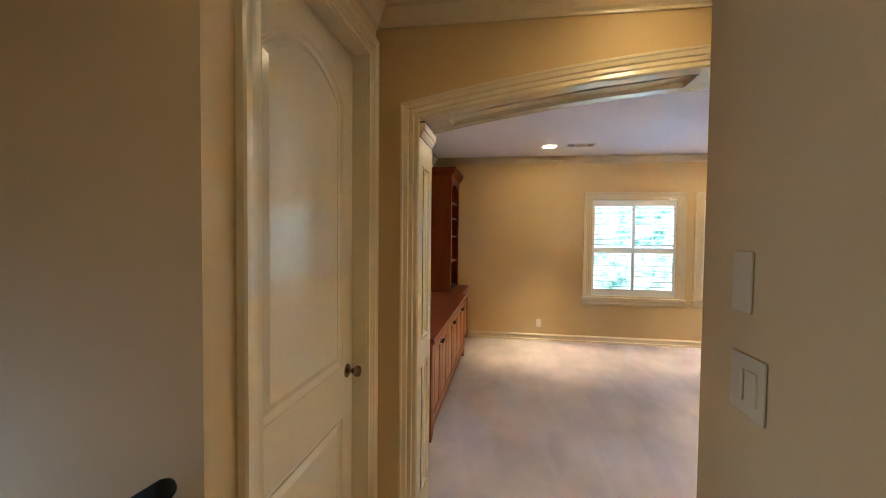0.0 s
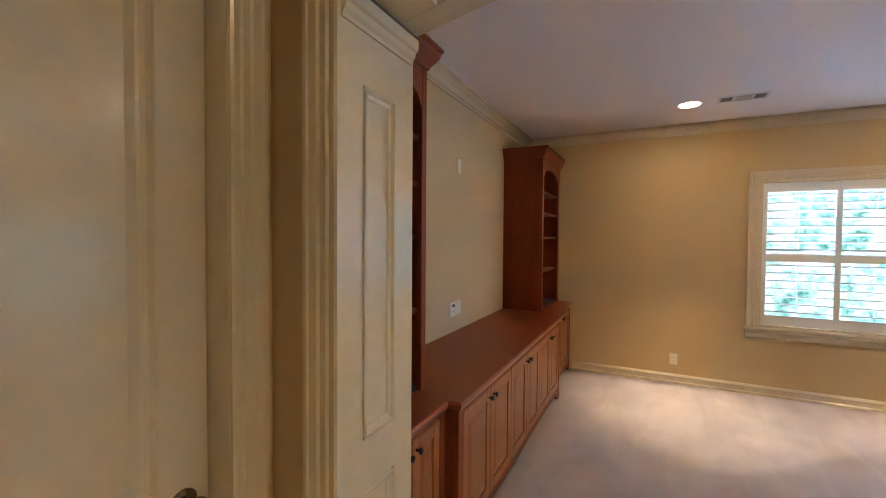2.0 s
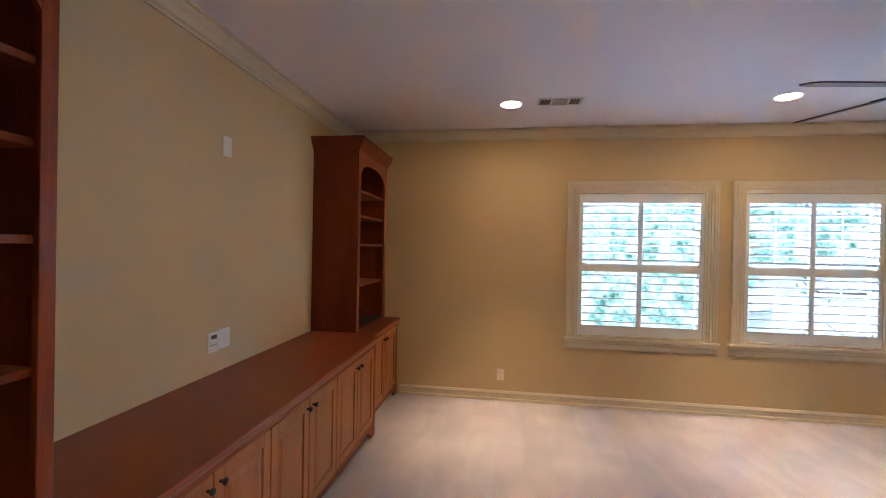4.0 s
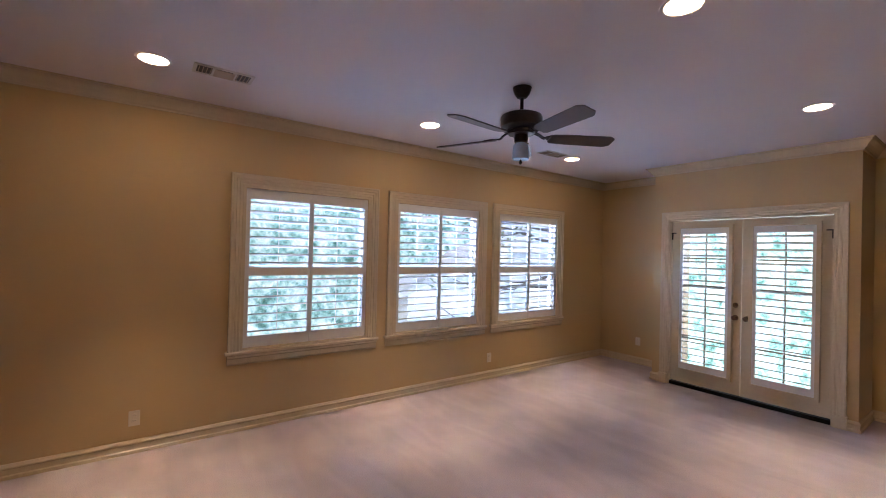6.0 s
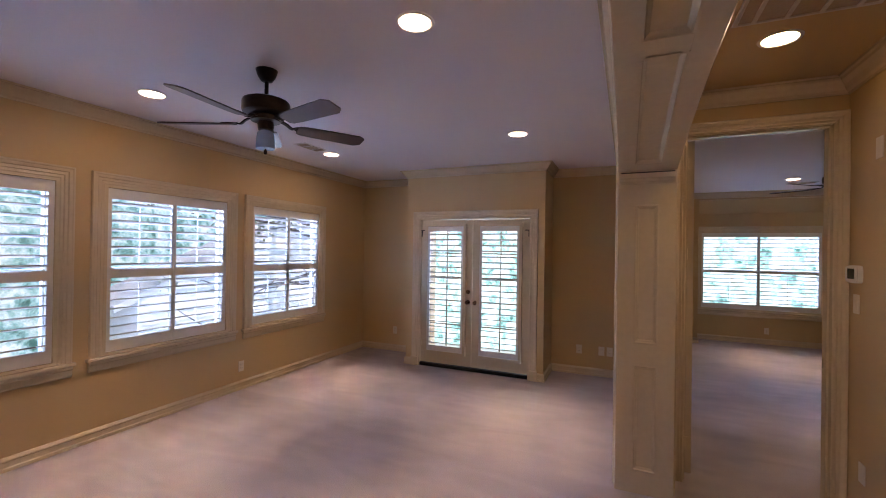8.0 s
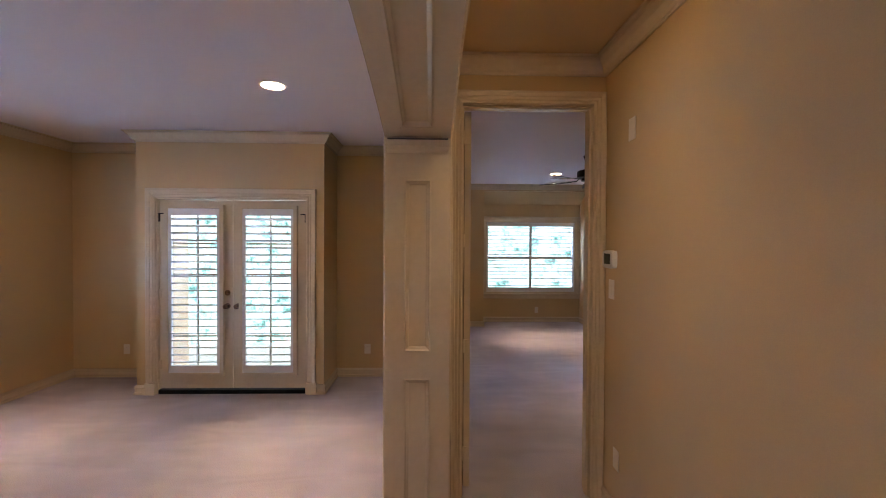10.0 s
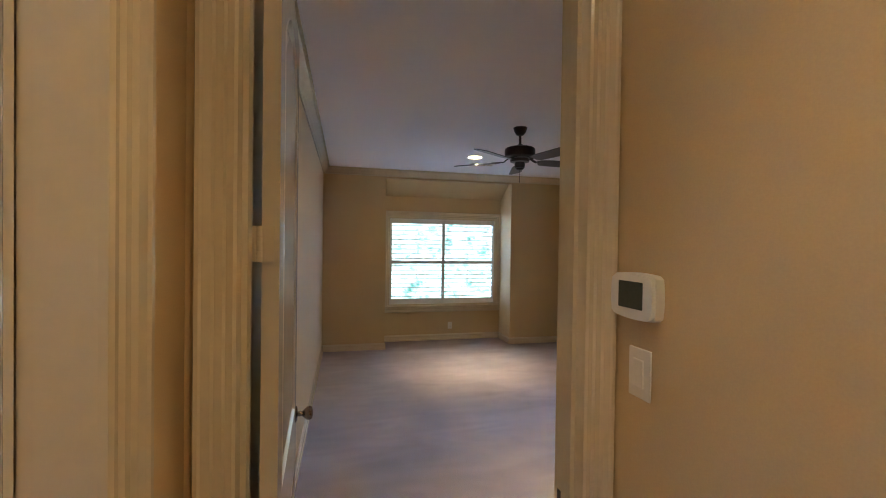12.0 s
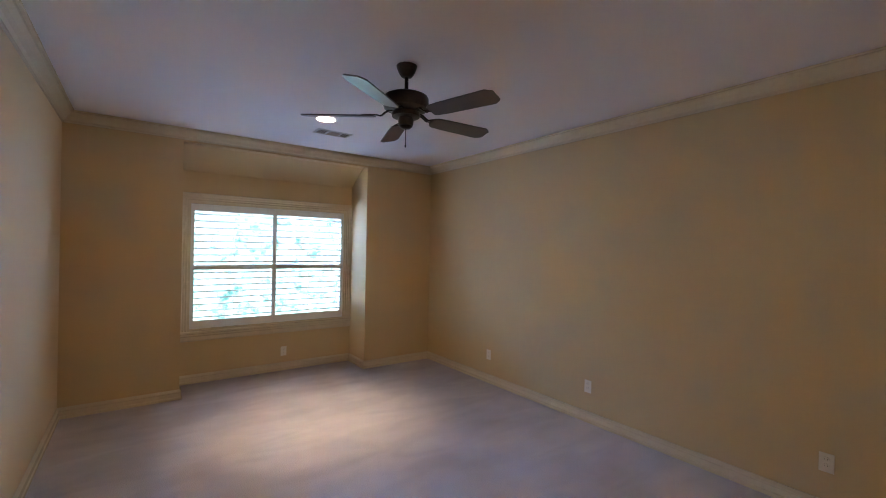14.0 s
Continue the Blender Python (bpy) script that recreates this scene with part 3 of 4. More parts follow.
# ---- French doors ----
FC, FH = 4.78, 2.035
door_casing("trim_casing_french", pose(BX, FC, 0, 0, 0, -90), 1.56, 2.06, "cream moulded casing round the French doors")
structure("trim_french_jamb", boxes((BX, BX + 0.14, FC - 0.79, FC - 0.765, 0, 2.045), (BX, BX + 0.14, FC + 0.765, FC + 0.79, 0, 2.045), (BX, BX + 0.14, FC - 0.79, FC + 0.79, 2.045, 2.07)), TRIM, "cream painted jamb", "door jamb")
structure("threshold", boxes((BX + 0.004, BX + 0.15, FC - 0.765, FC + 0.765, 0, 0.045), bevel=0.004), BLACK, "black metal threshold under the French doors", "threshold")
for s, nm in ((-1, "door_3"), (1, "door_4")):
    d = thing(nm, pose(BX + 0.03, FC + s * 0.381, 0.055, 0, 0, -90), "cream glazed French door with a shuttered pane", "door", "French doors", "structure")
    w, h = 0.755, 1.985
    part("door_frame", ring(-w / 2, w / 2, 0, h, -w / 2 + 0.115, w / 2 - 0.115, 0.22, h - 0.13, 0, 0.044), TRIM, d)
    pane = part("pane", boxes((-w / 2 + 0.115, w / 2 - 0.115, 0.020, 0.026, 0.22, h - 0.13)), GLASS, d)
    pane.visible_shadow = False
    part("muntin", boxes((-0.009, 0.009, 0.028, 0.040, 0.22, h - 0.13)), TRIM, d)
    for k in range(1, 5):
        z = 0.22 + (h - 0.35) * k / 5
        part("muntin", boxes((-w / 2 + 0.115, w / 2 - 0.115, 0.029, 0.039, z - 0.009, z + 0.009)), TRIM, d)
    sh = thing("door_shutter", pose(BX - 0.02, FC + s * 0.381, 0.055, 0, 0, -90), "white louvered shutter fixed on a French door", "shutter", "door shutters")
    part("shutter_frame", ring(-0.30, 0.30, 0.14, 1.93, -0.265, 0.265, 0.175, 1.895, -0.004, 0.049), TRIM, sh)
    shutter_panel(sh, -0.264, 0.264, [(0.25, 1.822)], 0.177, 1.893, 0.018, 0.030, 0.030)
    for z in (0.25, 1.0):
        part("hinge", boxes((-s * 0.378 - 0.016, -s * 0.378 + 0.016, -0.008, -0.001, z - 0.045, z + 0.045), bevel=0.002), TRIM, d, "cream painted hinge")
    top = part("hinge", boxes((-s * 0.378 - 0.008, -s * 0.378 + 0.008, -0.014, -0.001, 1.755, 1.845), bevel=0.003), BRONZE, d, "dark bronze hinge with a pin stop")
    part("pin_stop", boxes((-s * 0.378 - 0.050, -s * 0.378 + 0.050, -0.022, -0.014, 1.833, 1.845), bevel=0.003), BRONZE, top)
    u = s * 0.325
    plate = part("rosette", lathe([(0.030, 0), (0.030, 0.006), (0.020, 0.012)], 24, (u, 0, 0.87), pose(0, 0, 0, 90)), NICKEL, d, "", True)
    part("lever", lathe([(0.010, 0.01), (0.010, 0.035), (0.022, 0.045), (0.026, 0.058), (0.018, 0.068)], 20, (u, 0, 0.87), pose(0, 0, 0, 90)), NICKEL, plate, "round bronze handle", True)
    if s > 0:
        part("deadbolt", lathe([(0.028, 0), (0.028, 0.010), (0.020, 0.016)], 24, (u, 0, 1.01), pose(0, 0, 0, 90)), NICKEL, d, "", True)

for s in (-1, 1):
    structure("trim_plinth_block", boxes((BX - 0.034, BX - 0.0005, FC + s * 0.833 - 0.054, FC + s * 0.833 + 0.054, 0, 0.125), bevel=0.004), TRIM, "cream plinth block under the door casing", "plinth block")

# ---- built-in cabinets ----
SECTIONS = [("south", SY + 0.002, 3.54, -0.868, 1), ("middle", 3.54, 5.93, -0.80, 3), ("north", 5.93, NY - 0.002, -0.868, 1)]


def cabinet_door(unit, y0, y1, z0, z1, x):
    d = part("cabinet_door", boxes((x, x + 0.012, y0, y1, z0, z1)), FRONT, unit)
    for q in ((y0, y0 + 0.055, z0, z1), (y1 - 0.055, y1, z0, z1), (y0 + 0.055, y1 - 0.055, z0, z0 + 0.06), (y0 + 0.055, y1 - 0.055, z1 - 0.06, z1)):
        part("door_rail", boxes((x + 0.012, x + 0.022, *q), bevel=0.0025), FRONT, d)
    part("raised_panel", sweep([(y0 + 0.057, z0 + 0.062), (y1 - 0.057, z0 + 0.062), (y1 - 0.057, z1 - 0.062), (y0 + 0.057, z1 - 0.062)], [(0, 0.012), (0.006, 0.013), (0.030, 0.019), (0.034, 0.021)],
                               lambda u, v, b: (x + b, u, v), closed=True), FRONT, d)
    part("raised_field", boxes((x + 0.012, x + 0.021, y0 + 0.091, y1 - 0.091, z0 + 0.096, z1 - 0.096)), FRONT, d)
    return d


def pull(door, y, z, x):
    part("pull", lathe([(0.006, 0), (0.006, 0.012), (0.014, 0.020), (0.015, 0.026), (0.008, 0.031)], 16, (x, y, z), pose(0, 0, 0, 0, 90, 0)), BRONZE, door, "dark bronze knob", True)


for nm, y0, y1, fx, pairs in SECTIONS:
    unit = thing("base_cabinet", pose(0, 0, 0), "reddish-brown wooden base cabinet with raised-panel doors", "cabinet", "built-in base cabinets")
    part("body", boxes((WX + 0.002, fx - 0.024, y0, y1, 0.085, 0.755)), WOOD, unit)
    part("plinth", boxes((WX + 0.002, fx - 0.08, y0, y1, 0, 0.085)), WOOD_SHADE, unit, "recessed plinth with the toe shade in its colour")
    post = 0.055
    part("post", boxes((fx - 0.024, fx, y0, y0 + post, 0.0, 0.755), bevel=0.004), WOOD, unit)
    part("post", boxes((fx - 0.024, fx, y1 - post, y1, 0.0, 0.755), bevel=0.004), WOOD, unit)
    for za, zb in ((0.725, 0.755), (0.075, 0.115)):
        part("face_rail", boxes((fx - 0.024, fx - 0.003, y0 + post, y1 - post, za, zb)), WOOD, unit)
    for s, yy in ((1, y0 + post), (-1, y1 - post)):
        part("foot_bracket", flat([(yy, 0.0), (yy + s * 0.02, 0.0), (yy + s * 0.04, 0.03), (yy + s * 0.09, 0.06), (yy + s * 0.10, 0.078), (yy, 0.078)], lambda u, v, b: (b, u, v), fx - 0.022, fx - 0.003), WOOD, unit)
    span = (y1 - y0 - 2 * post) / (2 * pairs)
    for k in range(2 * pairs):
        a, b = y0 + post + span * k + 0.004, y0 + post + span * (k + 1) - 0.004
        door = cabinet_door(unit, a, b, 0.120, 0.720, fx - 0.022)
        pull(door, b - 0.03 if k % 2 == 0 else a + 0.03, 0.675, fx)
top_path = [(-0.838, SY + 0.002), (-0.838, 3.505), (-0.773, 3.505), (-0.773, 5.965), (-0.838, 5.965), (-0.838, NY - 0.002)]
counter = thing("countertop", pose(0, 0, 0), "dark reddish polished wooden countertop on the base cabinets", "countertop")
part("slab", boxes((WX + 0.002, -0.858, SY + 0.002, 3.525, 0.757, 0.800), (WX + 0.002, -0.793, 3.525, 5.945, 0.757, 0.800), (WX + 0.002, -0.858, 5.945, NY - 0.002, 0.757, 0.800)), WOOD_TOP, counter)
part("edge_moulding", sweep(top_path, [(0.020, 0.757), (0.012, 0.757), (0.010, 0.765), (0.002, 0.774), (0.0, 0.786), (0.004, 0.797), (0.010, 0.800), (0.020, 0.800)], lying), WOOD_TOP, counter)

for y0, y1 in ((SY + 0.002, 3.60), (6.03, NY - 0.002)):
    hu = thing("bookcase_hutch", pose(0, 0, 0), "tall reddish-brown open bookcase with an arched top standing on the counter", "bookcase", "built-in hutches")
    fx = -1.01
    part("side_panel", boxes((WX + 0.002, fx - 0.022, y0, y0 + 0.022, 0.802, 2.40)), WOOD, hu)
    part("side_panel", boxes((WX + 0.002, fx - 0.022, y1 - 0.022, y1, 0.802, 2.40)), WOOD, hu)
    part("back_panel", boxes((WX + 0.002, WX + 0.012, y0 + 0.022, y1 - 0.022, 0.802, 2.40)), WOOD_SHADE, hu, "wooden back with the inside shade in its colour")
    part("top_panel", boxes((WX + 0.002, fx - 0.022, y0, y1, 2.40, 2.42)), WOOD, hu)
    part("bottom_panel", boxes((WX + 0.012, fx - 0.024, y0 + 0.022, y1 - 0.022, 0.802, 0.825)), WOOD_SHADE, hu)
    st = 0.065 if y1 - y0 > 0.7 else 0.045
    part("stile", boxes((fx - 0.022, fx, y0, y0 + st, 0.802, 2.42), bevel=0.003), WOOD, hu)
    part("stile", boxes((fx - 0.022, fx, y1 - st, y1, 0.802, 2.42), bevel=0.003), WOOD, hu)
    a, b = y0 + st, y1 - st
    bow = [(a + (b - a) * k / 14, 2.16 + 0.12 * math.sqrt(max(0, 1 - (2 * k / 14 - 1) ** 2))) for k in range(15)]
    part("arched_rail", flat([(a, 2.42)] + bow + [(b, 2.42)], lambda u, v, q: (q, u, v), fx - 0.020, fx - 0.002), WOOD, hu)
    for z in (1.19, 1.55, 1.81, 2.03):
        shelf = part("shelf", boxes((WX + 0.012, fx - 0.030, y0 + 0.022, y1 - 0.022, z - 0.012, z + 0.012), bevel=0.003), WOOD, hu)
    cpath = [(fx, y0), (fx, y1), (WX + 0.002, y1)] if y0 < 4 else [(WX + 0.002, y0), (fx, y0), (fx, y1)]
    part("cornice", sweep(cpath, [(0.0, 2.36), (-0.008, 2.36), (-0.012, 2.375), (-0.030, 2.395), (-0.048, 2.425), (-0.052, 2.445), (-0.060, 2.450), (-0.060, 2.468), (0.0, 2.468)], lying), WOOD, hu, "stepped wooden cornice")


# ---- ceiling fans ----
def ceiling_fan(m, label, lamp, angles, z_blade):
    f = thing("ceiling_fan", m, label, "ceiling fan", "ceiling fans")
    part("canopy", lathe([(0.020, -0.075), (0.034, -0.070), (0.052, -0.045), (0.062, -0.018), (0.066, -0.001)], 32), BRONZE, f, "", True)
    part("downrod", lathe([(0.012, -0.19), (0.012, -0.07)], 16), BRONZE, f, "", True)
    part("collar", lathe([(0.034, -0.186), (0.034, -0.172), (0.024, -0.160), (0.014, -0.156)], 24), BRONZE, f, "", True)
    part("motor_housing", lathe([(0.060, -0.290), (0.118, -0.286), (0.138, -0.276), (0.144, -0.262), (0.144, -0.214), (0.138, -0.200), (0.118, -0.190), (0.034, -0.184)], 48), BRONZE, f, "dark bronze flat motor drum", True)
    part("flywheel", lathe([(0.050, -0.330), (0.088, -0.326), (0.092, -0.312), (0.088, -0.298), (0.060, -0.290)], 36), BRONZE, f, "", True)
    part("switch_housing", lathe([(0.030, -0.385), (0.046, -0.380), (0.050, -0.350), (0.046, -0.328), (0.030, -0.320)], 28), BRONZE, f, "", True)
    if lamp:
        part("glass_shade", lathe([(0.020, -0.500), (0.055, -0.500), (0.058, -0.490), (0.056, -0.440), (0.050, -0.400), (0.036, -0.386), (0.020, -0.384)], 32), SHADE, f, "frosted white glass shade with blue window light in its colour", True)
        part("finial", lathe([(0.004, -0.535), (0.011, -0.527), (0.011, -0.515), (0.004, -0.500)], 16), BRONZE, f, "", True)
    else:
        part("bottom_cap", lathe([(0.006, -0.402), (0.030, -0.398), (0.042, -0.386), (0.020, -0.382)], 24), BRONZE, f, "", True)
        part("pull_chain", lathe([(0.0025, -0.52), (0.006, -0.51), (0.0025, -0.50), (0.0018, -0.40)], 8), BRONZE, f)
    bm = bmesh.new()
    out = [(0.20, -0.040), (0.22, -0.055), (0.30, -0.062), (0.622, -0.070), (0.656, -0.048), (0.662, -0.040), (0.662, 0.040), (0.656, 0.048), (0.622, 0.070), (0.30, 0.062), (0.22, 0.055), (0.20, 0.040)]
    flat(out, lying, -0.004, 0.004, bm)
    bmesh.ops.recalc_face_normals(bm, faces=bm.faces)
    blade = bpy.data.meshes.new("blade")
    bm.to_mesh(blade)
    bm.free()
    blade.materials.append(BLADE)
    bm = flat([(0.175, -0.012), (0.21, -0.038), (0.27, -0.034), (0.285, 0.0), (0.27, 0.034), (0.21, 0.038), (0.175, 0.012)], lying, 0.0045, 0.010)
    arm = [(0.075, 0.030), (0.105, 0.030), (0.130, 0.018), (0.150, 0.002), (0.165, -0.003), (0.185, 0.004), (0.185, 0.012), (0.165, 0.006), (0.152, 0.012), (0.134, 0.028), (0.108, 0.040), (0.075, 0.040)]
    flat(arm, lambda u, v, b: (u, b, v), -0.012, 0.012, bm)
    bmesh.ops.recalc_face_normals(bm, faces=bm.faces)
    iron = bpy.data.meshes.new("blade_iron")
    bm.to_mesh(iron)
    bm.free()
    iron.materials.append(BRONZE)
    for a in angles:
        at = pose(0, 0, z_blade, 0, 0, a) @ pose(0, 0, 0, -13, 0, 0)
        shared("blade", blade, f, at)
        shared("blade_iron", iron, f, at)
    return f


ceiling_fan(pose(2.346, 4.993, H), "dark bronze five-blade ceiling fan with a frosted lamp", True, [42 + 72 * k for k in range(5)], -0.345)
ceiling_fan(pose(6.584, 0.666, H), "dark bronze five-blade ceiling fan without lamp", False, [53 + 72 * k for k in range(5)], -0.322)

# ---- recessed lights, vents, detector ----
first = None
# the last of HALL_CANS is the added, unseen landing light
for k, (cx, cy) in enumerate(GAME_CANS + BED_CANS + HALL_CANS):
    if k in (0, len(GAME_CANS + BED_CANS)):
        first = thing("recessed_light", pose(cx, cy, H), "white-trimmed recessed ceiling light, switched on", "ceiling light", "recessed lights")
        part("trim_ring", sweep([(0.078 * math.cos(2 * math.pi * k / 32), 0.078 * math.sin(2 * math.pi * k / 32)) for k in range(32)], [(0, -0.001), (0, -0.004), (-0.006, -0.007), (-0.018, -0.005), (-0.020, -0.001)], lying, closed=True), WHITE, first)
        part("lamp_face", lathe([(0.0775, -0.003), (0.0775, -0.0012)], 32), BULB if k == 0 else BULB_HALL, first, "glowing lamp face")
    else:
        copy_thing(first, pose(cx, cy, H))


def vent(m, w, d, n, rows, label):
    v = thing("ceiling_vent", m, label, "air vent", "ceiling vents")
    part("frame", sweep([(-w / 2, -d / 2), (w / 2, -d / 2), (w / 2, d / 2), (-w / 2, d / 2)], [(0, -0.001), (0.002, -0.006), (0.006, -0.008), (0.018, -0.008), (0.022, -0.005), (0.022, -0.001)], lying, closed=True), VENT, v)
    # registers: a dark sheet stands in for the shade inside the duct
    part("backing", boxes((-w / 2 + 0.022, w / 2 - 0.022, -d / 2 + 0.022, d / 2 - 0.022, -0.003, -0.001)), FILTER if rows == 1 else DARK, v, "flat sheet behind the slats")
    bar = 0.009 if rows == 1 else 0.0015
    for k in range(n):
        x = -w / 2 + 0.022 + (w - 0.044) * (k + 0.5) / n
        part("slat", boxes((x - bar, x + bar, -d / 2 + 0.022, d / 2 - 0.022, -0.010, -0.003)), VENT if rows == 1 else FILTER, v)
    if rows == 3:
        for q in range(8):
            part("middle_slat", boxes((-w / 6, w / 6, -d / 2 + 0.024 + q * 0.0155, -d / 2 + 0.036 + q * 0.0155, -0.012, -0.0105)), FILTER, v)
    for k in range(1, rows):
        x = -w / 2 + w * k / rows
        part("cross_bar", boxes((x - 0.012, x + 0.012, -d / 2 + 0.022, d / 2 - 0.022, -0.011, -0.003)), VENT, v)


vent(pose(0.645, 6.08, H), 0.36, 0.17, 14, 3, "off-white ceiling air register")
vent(pose(4.02, 6.10, H), 0.36, 0.17, 14, 3, "off-white ceiling air register")
vent(pose(8.42, 0.44, H, 0, 0, 90), 0.36, 0.17, 14, 3, "off-white ceiling air register")
vent(pose(2.55, 2.145, H, 0, 0, 90), 0.56, 0.56, 4, 1, "large off-white return air grille in the hall ceiling")
smoke = thing("smoke_detector", pose(4.68, 2.11, H), "round white smoke detector on the ceiling", "smoke detector")
part("base", lathe([(0.065, -0.012), (0.068, -0.001)], 32), WHITE, smoke, "", True)
part("vent_ring", lathe([(0.052, -0.018), (0.052, -0.0125)], 32), DARK, smoke, "dark slotted ring", True)
part("dome", lathe([(0.020, -0.044), (0.040, -0.042), (0.055, -0.032), (0.060, -0.019)], 32), WHITE, smoke, "", True)


# ---- plates on the walls ----
def wall_plate(kind, m, label, w=0.072, h=0.116, plastic=PLASTIC):
    p = thing(kind, m, label, "wall plate", kind + "s")
    part("cover", boxes((-w / 2, w / 2, -0.006, -0.0005, -h / 2, h / 2), bevel=0.0025), plastic, p)
    if kind == "power_outlet":
        for s in (-1, 1):
            face = part("socket", lathe([(0.0165, 0), (0.0165, 0.0085), (0.015, 0.0095)], 20, (0, 0, s * 0.0205), pose(0, 0, 0, 90)), plastic, p)
            part("slots", boxes((-0.0075, -0.0055, -0.0100, -0.0093, s * 0.0205 - 0.001, s * 0.0205 + 0.007), (0.0055, 0.0075, -0.0100, -0.0093, s * 0.0205 - 0.001, s * 0.0205 + 0.007)), BLACK, face)
    elif kind == "light_switch":
        n = 2 if w > 0.1 else 1
        for k in range(n):
            u = (k - (n - 1) / 2) * 0.046
            part("rocker", boxes((u - 0.0165, u + 0.0165, -0.0105, -0.006, -0.033, 0.033), bevel=0.002), plastic, p)
    return p


for x in (0.215, 3.84):
    wall_plate("power_outlet", pose(x, NY, 0.262), "cream plastic power outlet low on the wall")
for y in (6.28, 3.45, 3.17, 3.07):
    wall_plate("power_outlet", pose(EX, y, 0.33, 0, 0, -90), "cream plastic power outlet low on the wall")
wall_plate("power_outlet", pose(BA, 0.525, 0.24, 0, 0, -90), "cream plastic power outlet under the window")
for x in (7.973, 6.611, 4.945):
    wall_plate("power_outlet", pose(x, BS, 0.328, 0, 0, 180), "cream plastic power outlet low on the wall")
media = wall_plate("media_plate", pose(WX, 4.788, 0.98, 0, 0, 90), "cream plate with dark strip for the shaded cable opening above the counter", 0.086)
# raised strips carry the shade of the opening and the slot as colour
part("cable_opening", boxes((-0.020, 0.026, -0.0075, -0.0055, 0.018, 0.040), bevel=0.0008), DARK, media, "dark strip for the shaded cable opening")
part("rib", boxes((-0.028, 0.028, -0.0095, -0.0055, -0.004, 0.004), bevel=0.001), PLASTIC, media)
part("slot", boxes((-0.028, 0.028, -0.0070, -0.0055, -0.020, -0.013)), FILTER, media, "tan strip for the shadow in a slot")
wall_plate("blank_plate", pose(WX, 4.884, 0.985, 0, 0, 90), "plain cream cover plate above the counter", 0.10)
wall_plate("blank_plate", pose(WX, 4.886, 2.12, 0, 0, 90), "plain cream cover plate high on the wall")
wall_plate("blank_plate", pose(3.445, HS, 2.22, 0, 0, 180), "plain cream cover plate high on the hall wall", 0.075, 0.12)
wall_plate("light_switch", pose(3.683, HS, 1.33, 0, 0, 180), "single cream rocker switch under the thermostat")
wall_plate("blank_plate", pose(3.60, HS, 0.35, 0, 0, 180), "cream cover plate low on the hall wall")
wall_plate("blank_plate", pose(0.245, 1.425, 1.49, 0, 0, -90), "plain ivory sensor plate", 0.07, 0.125, IVORY)
wall_plate("light_switch", pose(0.245, 1.395, 1.283, 0, 0, -90), "double ivory rocker switch", 0.122, 0.122, IVORY)
th = thing("thermostat", pose(3.687, HS, 1.509, 0, 0, 180), "white rounded thermostat with a grey display", "thermostat")


def bowed(w, h, bow, n=18):
    """The outline of a rectangle with outward curved sides."""
    out = []
    for ax, ay, bx, by in ((w / 2, -h / 2, w / 2, h / 2), (w / 2, h / 2, -w / 2, h / 2), (-w / 2, h / 2, -w / 2, -h / 2), (-w / 2, -h / 2, w / 2, -h / 2)):
        for k in range(1, n):
            f = k / n
            push = bow * (1 - (2 * f - 1) ** 2)
            out.append((ax + (bx - ax) * f + (push if ax == bx else 0) * (1 if ax > 0 else -1), ay + (by - ay) * f + (push if ay == by else 0) * (1 if ay > 0 else -1)))
    return out


part("body", flat(bowed(0.140, 0.098, 0.005), facing, 0.001, 0.022), WHITE, th)
part("bezel", flat(bowed(0.132, 0.090, 0.005), facing, 0.022, 0.030), WHITE, th, "raised white front")
part("display", flat(rounded(0.082, 0.062, 0.003), lambda u, v, b: facing(u, v + 0.003, b), 0.0285, 0.0312), SCREEN, th, "grey liquid crystal display")

# stair handrail
rail = thing("handrail", pose(-0.965, 1.275, 1.02, 0, 0, 0), "black wooden stair handrail fixed to the stairwell wall", "handrail")
bm = lathe([(0.010, 0), (0.020, 0.006), (0.025, 0.02), (0.025, 1.75), (0.020, 1.77)], 20, (0, 0, 0), pose(0, 0, 0, 0, -123, 0))
part("rail", bm, BLACK, rail, "", True)
for d in (0.25, 1.3):
    part("bracket", boxes((-d * 0.838 - 0.010, -d * 0.838 + 0.010, 0.0, 0.064, -d * 0.545 - 0.06, -d * 0.545 - 0.03), bevel=0.003), BRONZE, rail)

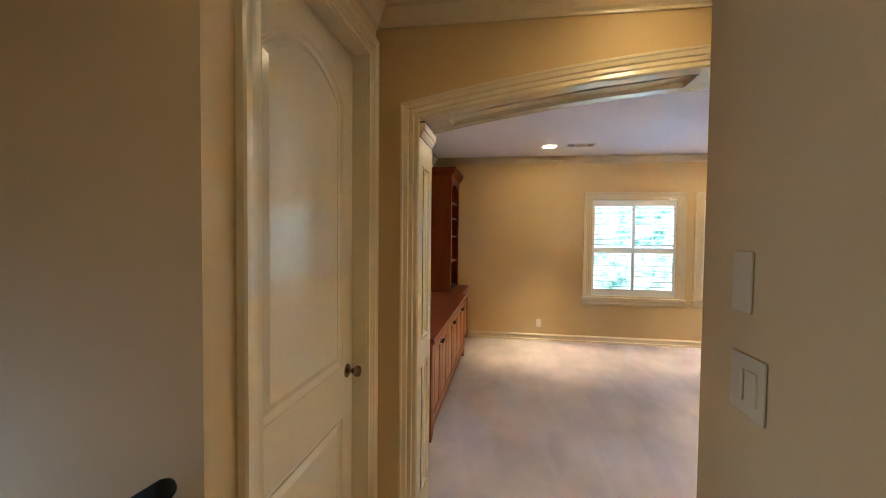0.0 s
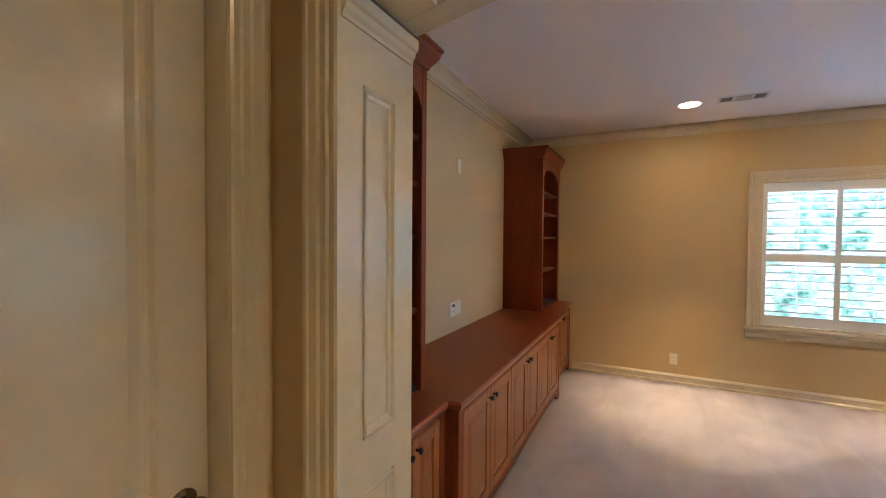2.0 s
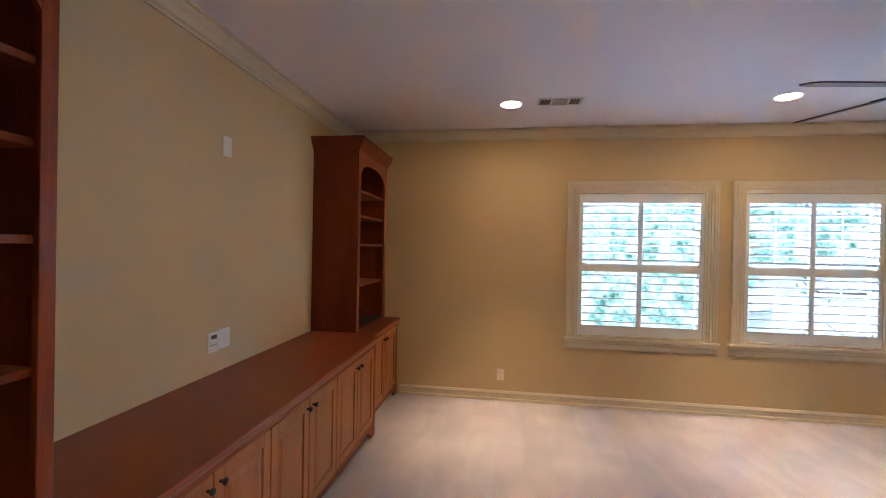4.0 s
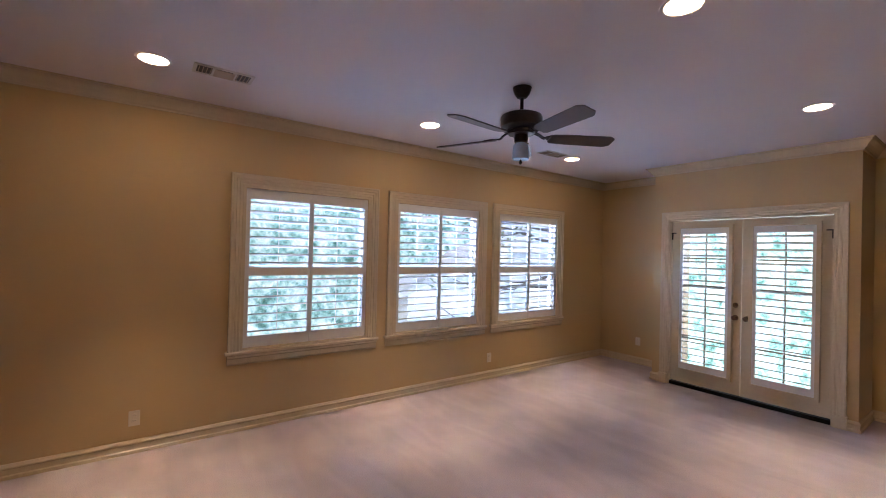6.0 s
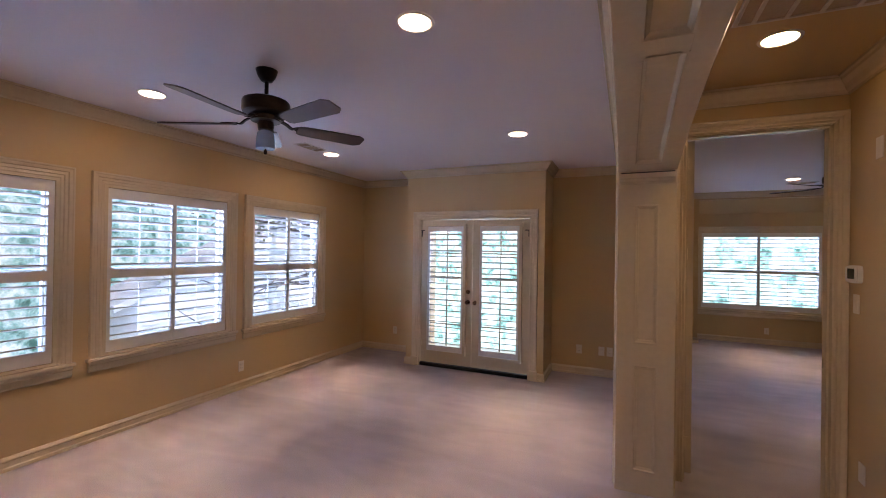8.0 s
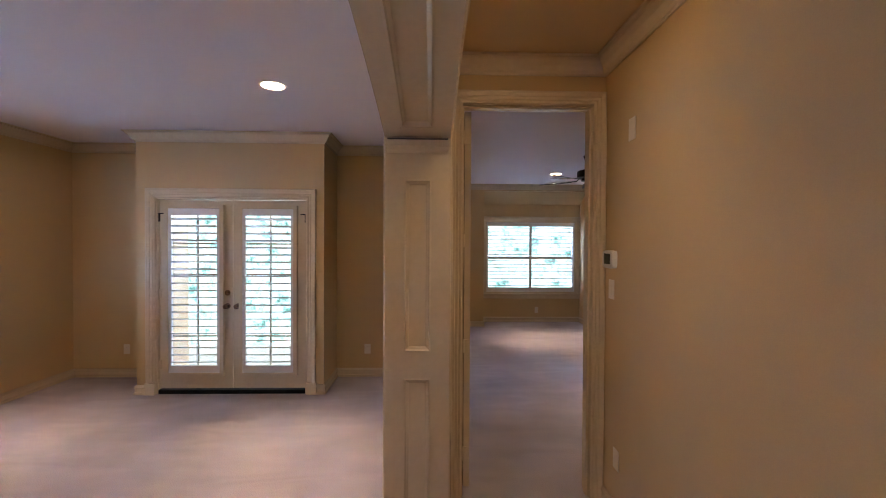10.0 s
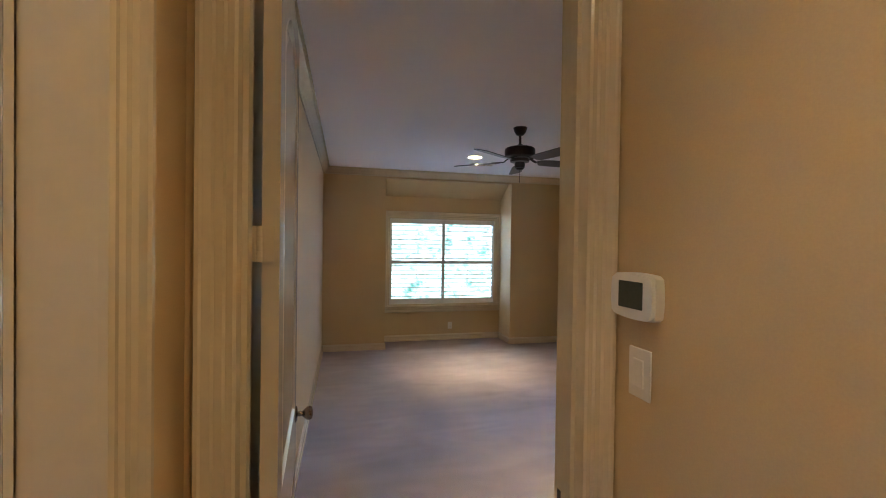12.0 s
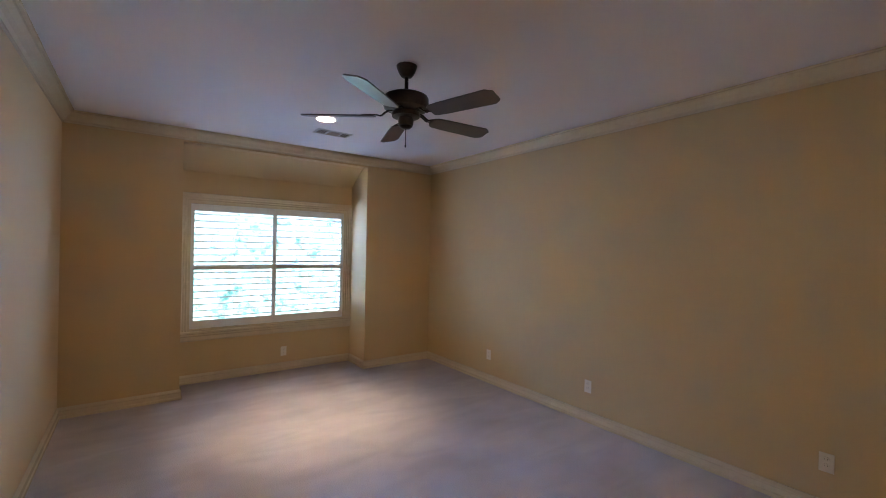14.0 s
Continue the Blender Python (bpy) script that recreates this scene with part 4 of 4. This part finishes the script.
# ---- outside ----
def distance(name, m, wide, high, low, glow):
    mat = bpy.data.materials.new(name + "_leaves")
    mat.use_nodes = True
    nt = mat.node_tree
    for n in list(nt.nodes):
        if n.type == "BSDF_PRINCIPLED":
            nt.nodes.remove(n)
    em = nt.nodes.new("ShaderNodeEmission")
    co = nt.nodes.new("ShaderNodeTexCoord")
    n1 = nt.nodes.new("ShaderNodeTexNoise")
    n1.inputs["Scale"].default_value, n1.inputs["Detail"].default_value, n1.inputs["Roughness"].default_value = 0.5, 9, 0.74
    n1.inputs["Distortion"].default_value = 0.25
    nt.links.new(co.outputs["Object"], n1.inputs["Vector"])
    ramp = nt.nodes.new("ShaderNodeValToRGB")
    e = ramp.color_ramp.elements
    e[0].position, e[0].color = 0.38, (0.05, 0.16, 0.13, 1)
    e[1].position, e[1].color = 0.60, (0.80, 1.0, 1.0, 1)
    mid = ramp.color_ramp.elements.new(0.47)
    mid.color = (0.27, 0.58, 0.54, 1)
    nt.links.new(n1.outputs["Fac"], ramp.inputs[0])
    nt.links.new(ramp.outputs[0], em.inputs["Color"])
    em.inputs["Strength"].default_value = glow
    nt.links.new(em.outputs[0], nt.nodes["Material Output"].inputs[0])
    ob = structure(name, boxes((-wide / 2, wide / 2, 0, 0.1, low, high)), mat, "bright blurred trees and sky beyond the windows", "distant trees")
    ob.matrix_world = m


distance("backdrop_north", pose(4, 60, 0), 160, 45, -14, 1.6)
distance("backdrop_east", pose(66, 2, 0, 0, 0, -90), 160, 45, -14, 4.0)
bm = boxes((-200, 200, -200, 200, -14.1, -14.0))
structure("ground", bm, material("drive", (0.42, 0.42, 0.38), (0.60, 0.60, 0.56), 0.9, 3, 0.3, 0.3), "pale sunlit ground far below the upper storey", "ground")

house = thing("neighbour_house", pose(12.0, 12.5, -3.2), "white-sided house wing with a low gable roof in the sun", "house")
SIDING = material("white_siding", (0.68, 0.75, 0.80), (0.76, 0.82, 0.86), 0.6, 30, 2, 0.05)
SHINGLE = material("grey_shingle", (0.46, 0.52, 0.56), (0.62, 0.68, 0.72), 0.9, 12, 1, 0.4)
part("wall", flat([(-6, -10.8), (6, -10.8), (6, 3.6), (0, 6.2), (-6, 3.6)], lambda u, v, b: (u, b, v), 0, 1.2), SIDING, house)
for s in (-1, 1):
    part("roof", flat([(0, 6.25), (s * 6.5, 3.43), (s * 6.5, 3.58), (0, 6.42)], lambda u, v, b: (u, b, v), -0.08, 1.3), SHINGLE, house)
for k in range(24):
    z = 0.2 + k * 0.24
    half = 6.0 if z < 3.6 else max(0.2, 6.0 * (6.2 - z) / 2.6)
    part("lap_board", flat([(0.0, z), (0.05, z), (0.01, z + 0.23), (0.0, z + 0.23)], lambda u, v, b: (b, -u, v), -half, half), SIDING, house)

# tree between the two houses, its limbs crossing the view of the white siding
BARK = material("dark_bark", (0.035, 0.03, 0.028), (0.08, 0.07, 0.06), 0.9, 20, 3, 0.5)
LEAF = material("tree_leaf", (0.05, 0.10, 0.05), (0.09, 0.16, 0.08), 0.6, 30, 2, 0.0)
tree = thing("tree", pose(8.7, 9.7, -14.0), "tall tree with dark limbs and sparse green leaves", "tree")
rng = random.Random(5)


def limb(a, b, r0, r1, steps=5, wander=0.08):
    """Tapered, slightly crooked round branch from a to b; its ring centres."""
    a, b = Vector(a), Vector(b)
    mesh = bmesh.new()
    along = (b - a).normalized()
    side = along.orthogonal().normalized()
    up = along.cross(side)
    rings, mids = [], []
    for k in range(steps + 1):
        f = k / steps
        c = a.lerp(b, f) + (side * rng.uniform(-1, 1) + up * rng.uniform(-1, 1)) * (wander if 0 < k < steps else 0)
        r = r0 + (r1 - r0) * f
        mids.append(c)
        rings.append([mesh.verts.new(c + (side * math.cos(q * math.tau / 7) + up * math.sin(q * math.tau / 7)) * r) for q in range(7)])
    for p, q in zip(rings, rings[1:]):
        for n in range(7):
            mesh.faces.new((p[n], p[(n + 1) % 7], q[(n + 1) % 7], q[n]))
    mesh.faces.new(rings[-1])
    return mesh, mids


bm, mids = limb((0, 0, 0), (0.3, 0.2, 19.5), 0.24, 0.07, 10, 0.10)
part("trunk", bm, BARK, tree)
ends = []
for k in range(16):
    z = 13.3 + k * 0.36
    turn = math.pi + rng.uniform(-0.35, 0.35) if k % 3 else rng.uniform(-1.2, 1.2)
    far = rng.uniform(2.6, 4.6)
    tip = (math.cos(turn) * far, math.sin(turn) * far * 0.5, z + rng.uniform(-0.3, 0.75))
    bm, mids = limb((0.2, 0.1, z), tip, 0.055, 0.012, 6, 0.10)
    branch = part("limb", bm, BARK, tree)
    for c in mids[2:]:
        q = c + Vector((rng.uniform(-0.8, -0.2), rng.uniform(-0.3, 0.3), rng.uniform(-0.35, 0.45)))
        bm, m2 = limb(c, q, 0.016, 0.005, 3, 0.03)
        part("twig", bm, BARK, branch)
        if k > 5 or rng.random() < 0.25:
            ends += m2
bm = bmesh.new()
for c in ends:
    for k in range(5):
        o = c + Vector([rng.gauss(0, 0.13) for _ in range(3)])
        u = Vector([rng.gauss(0, 1) for _ in range(3)]).normalized() * 0.05
        v = u.orthogonal() * 0.5
        bm.faces.new([bm.verts.new(o + w) for w in (u, v, -u, -v)])
part("crown", bm, LEAF, tree, "scattered small green leaves")
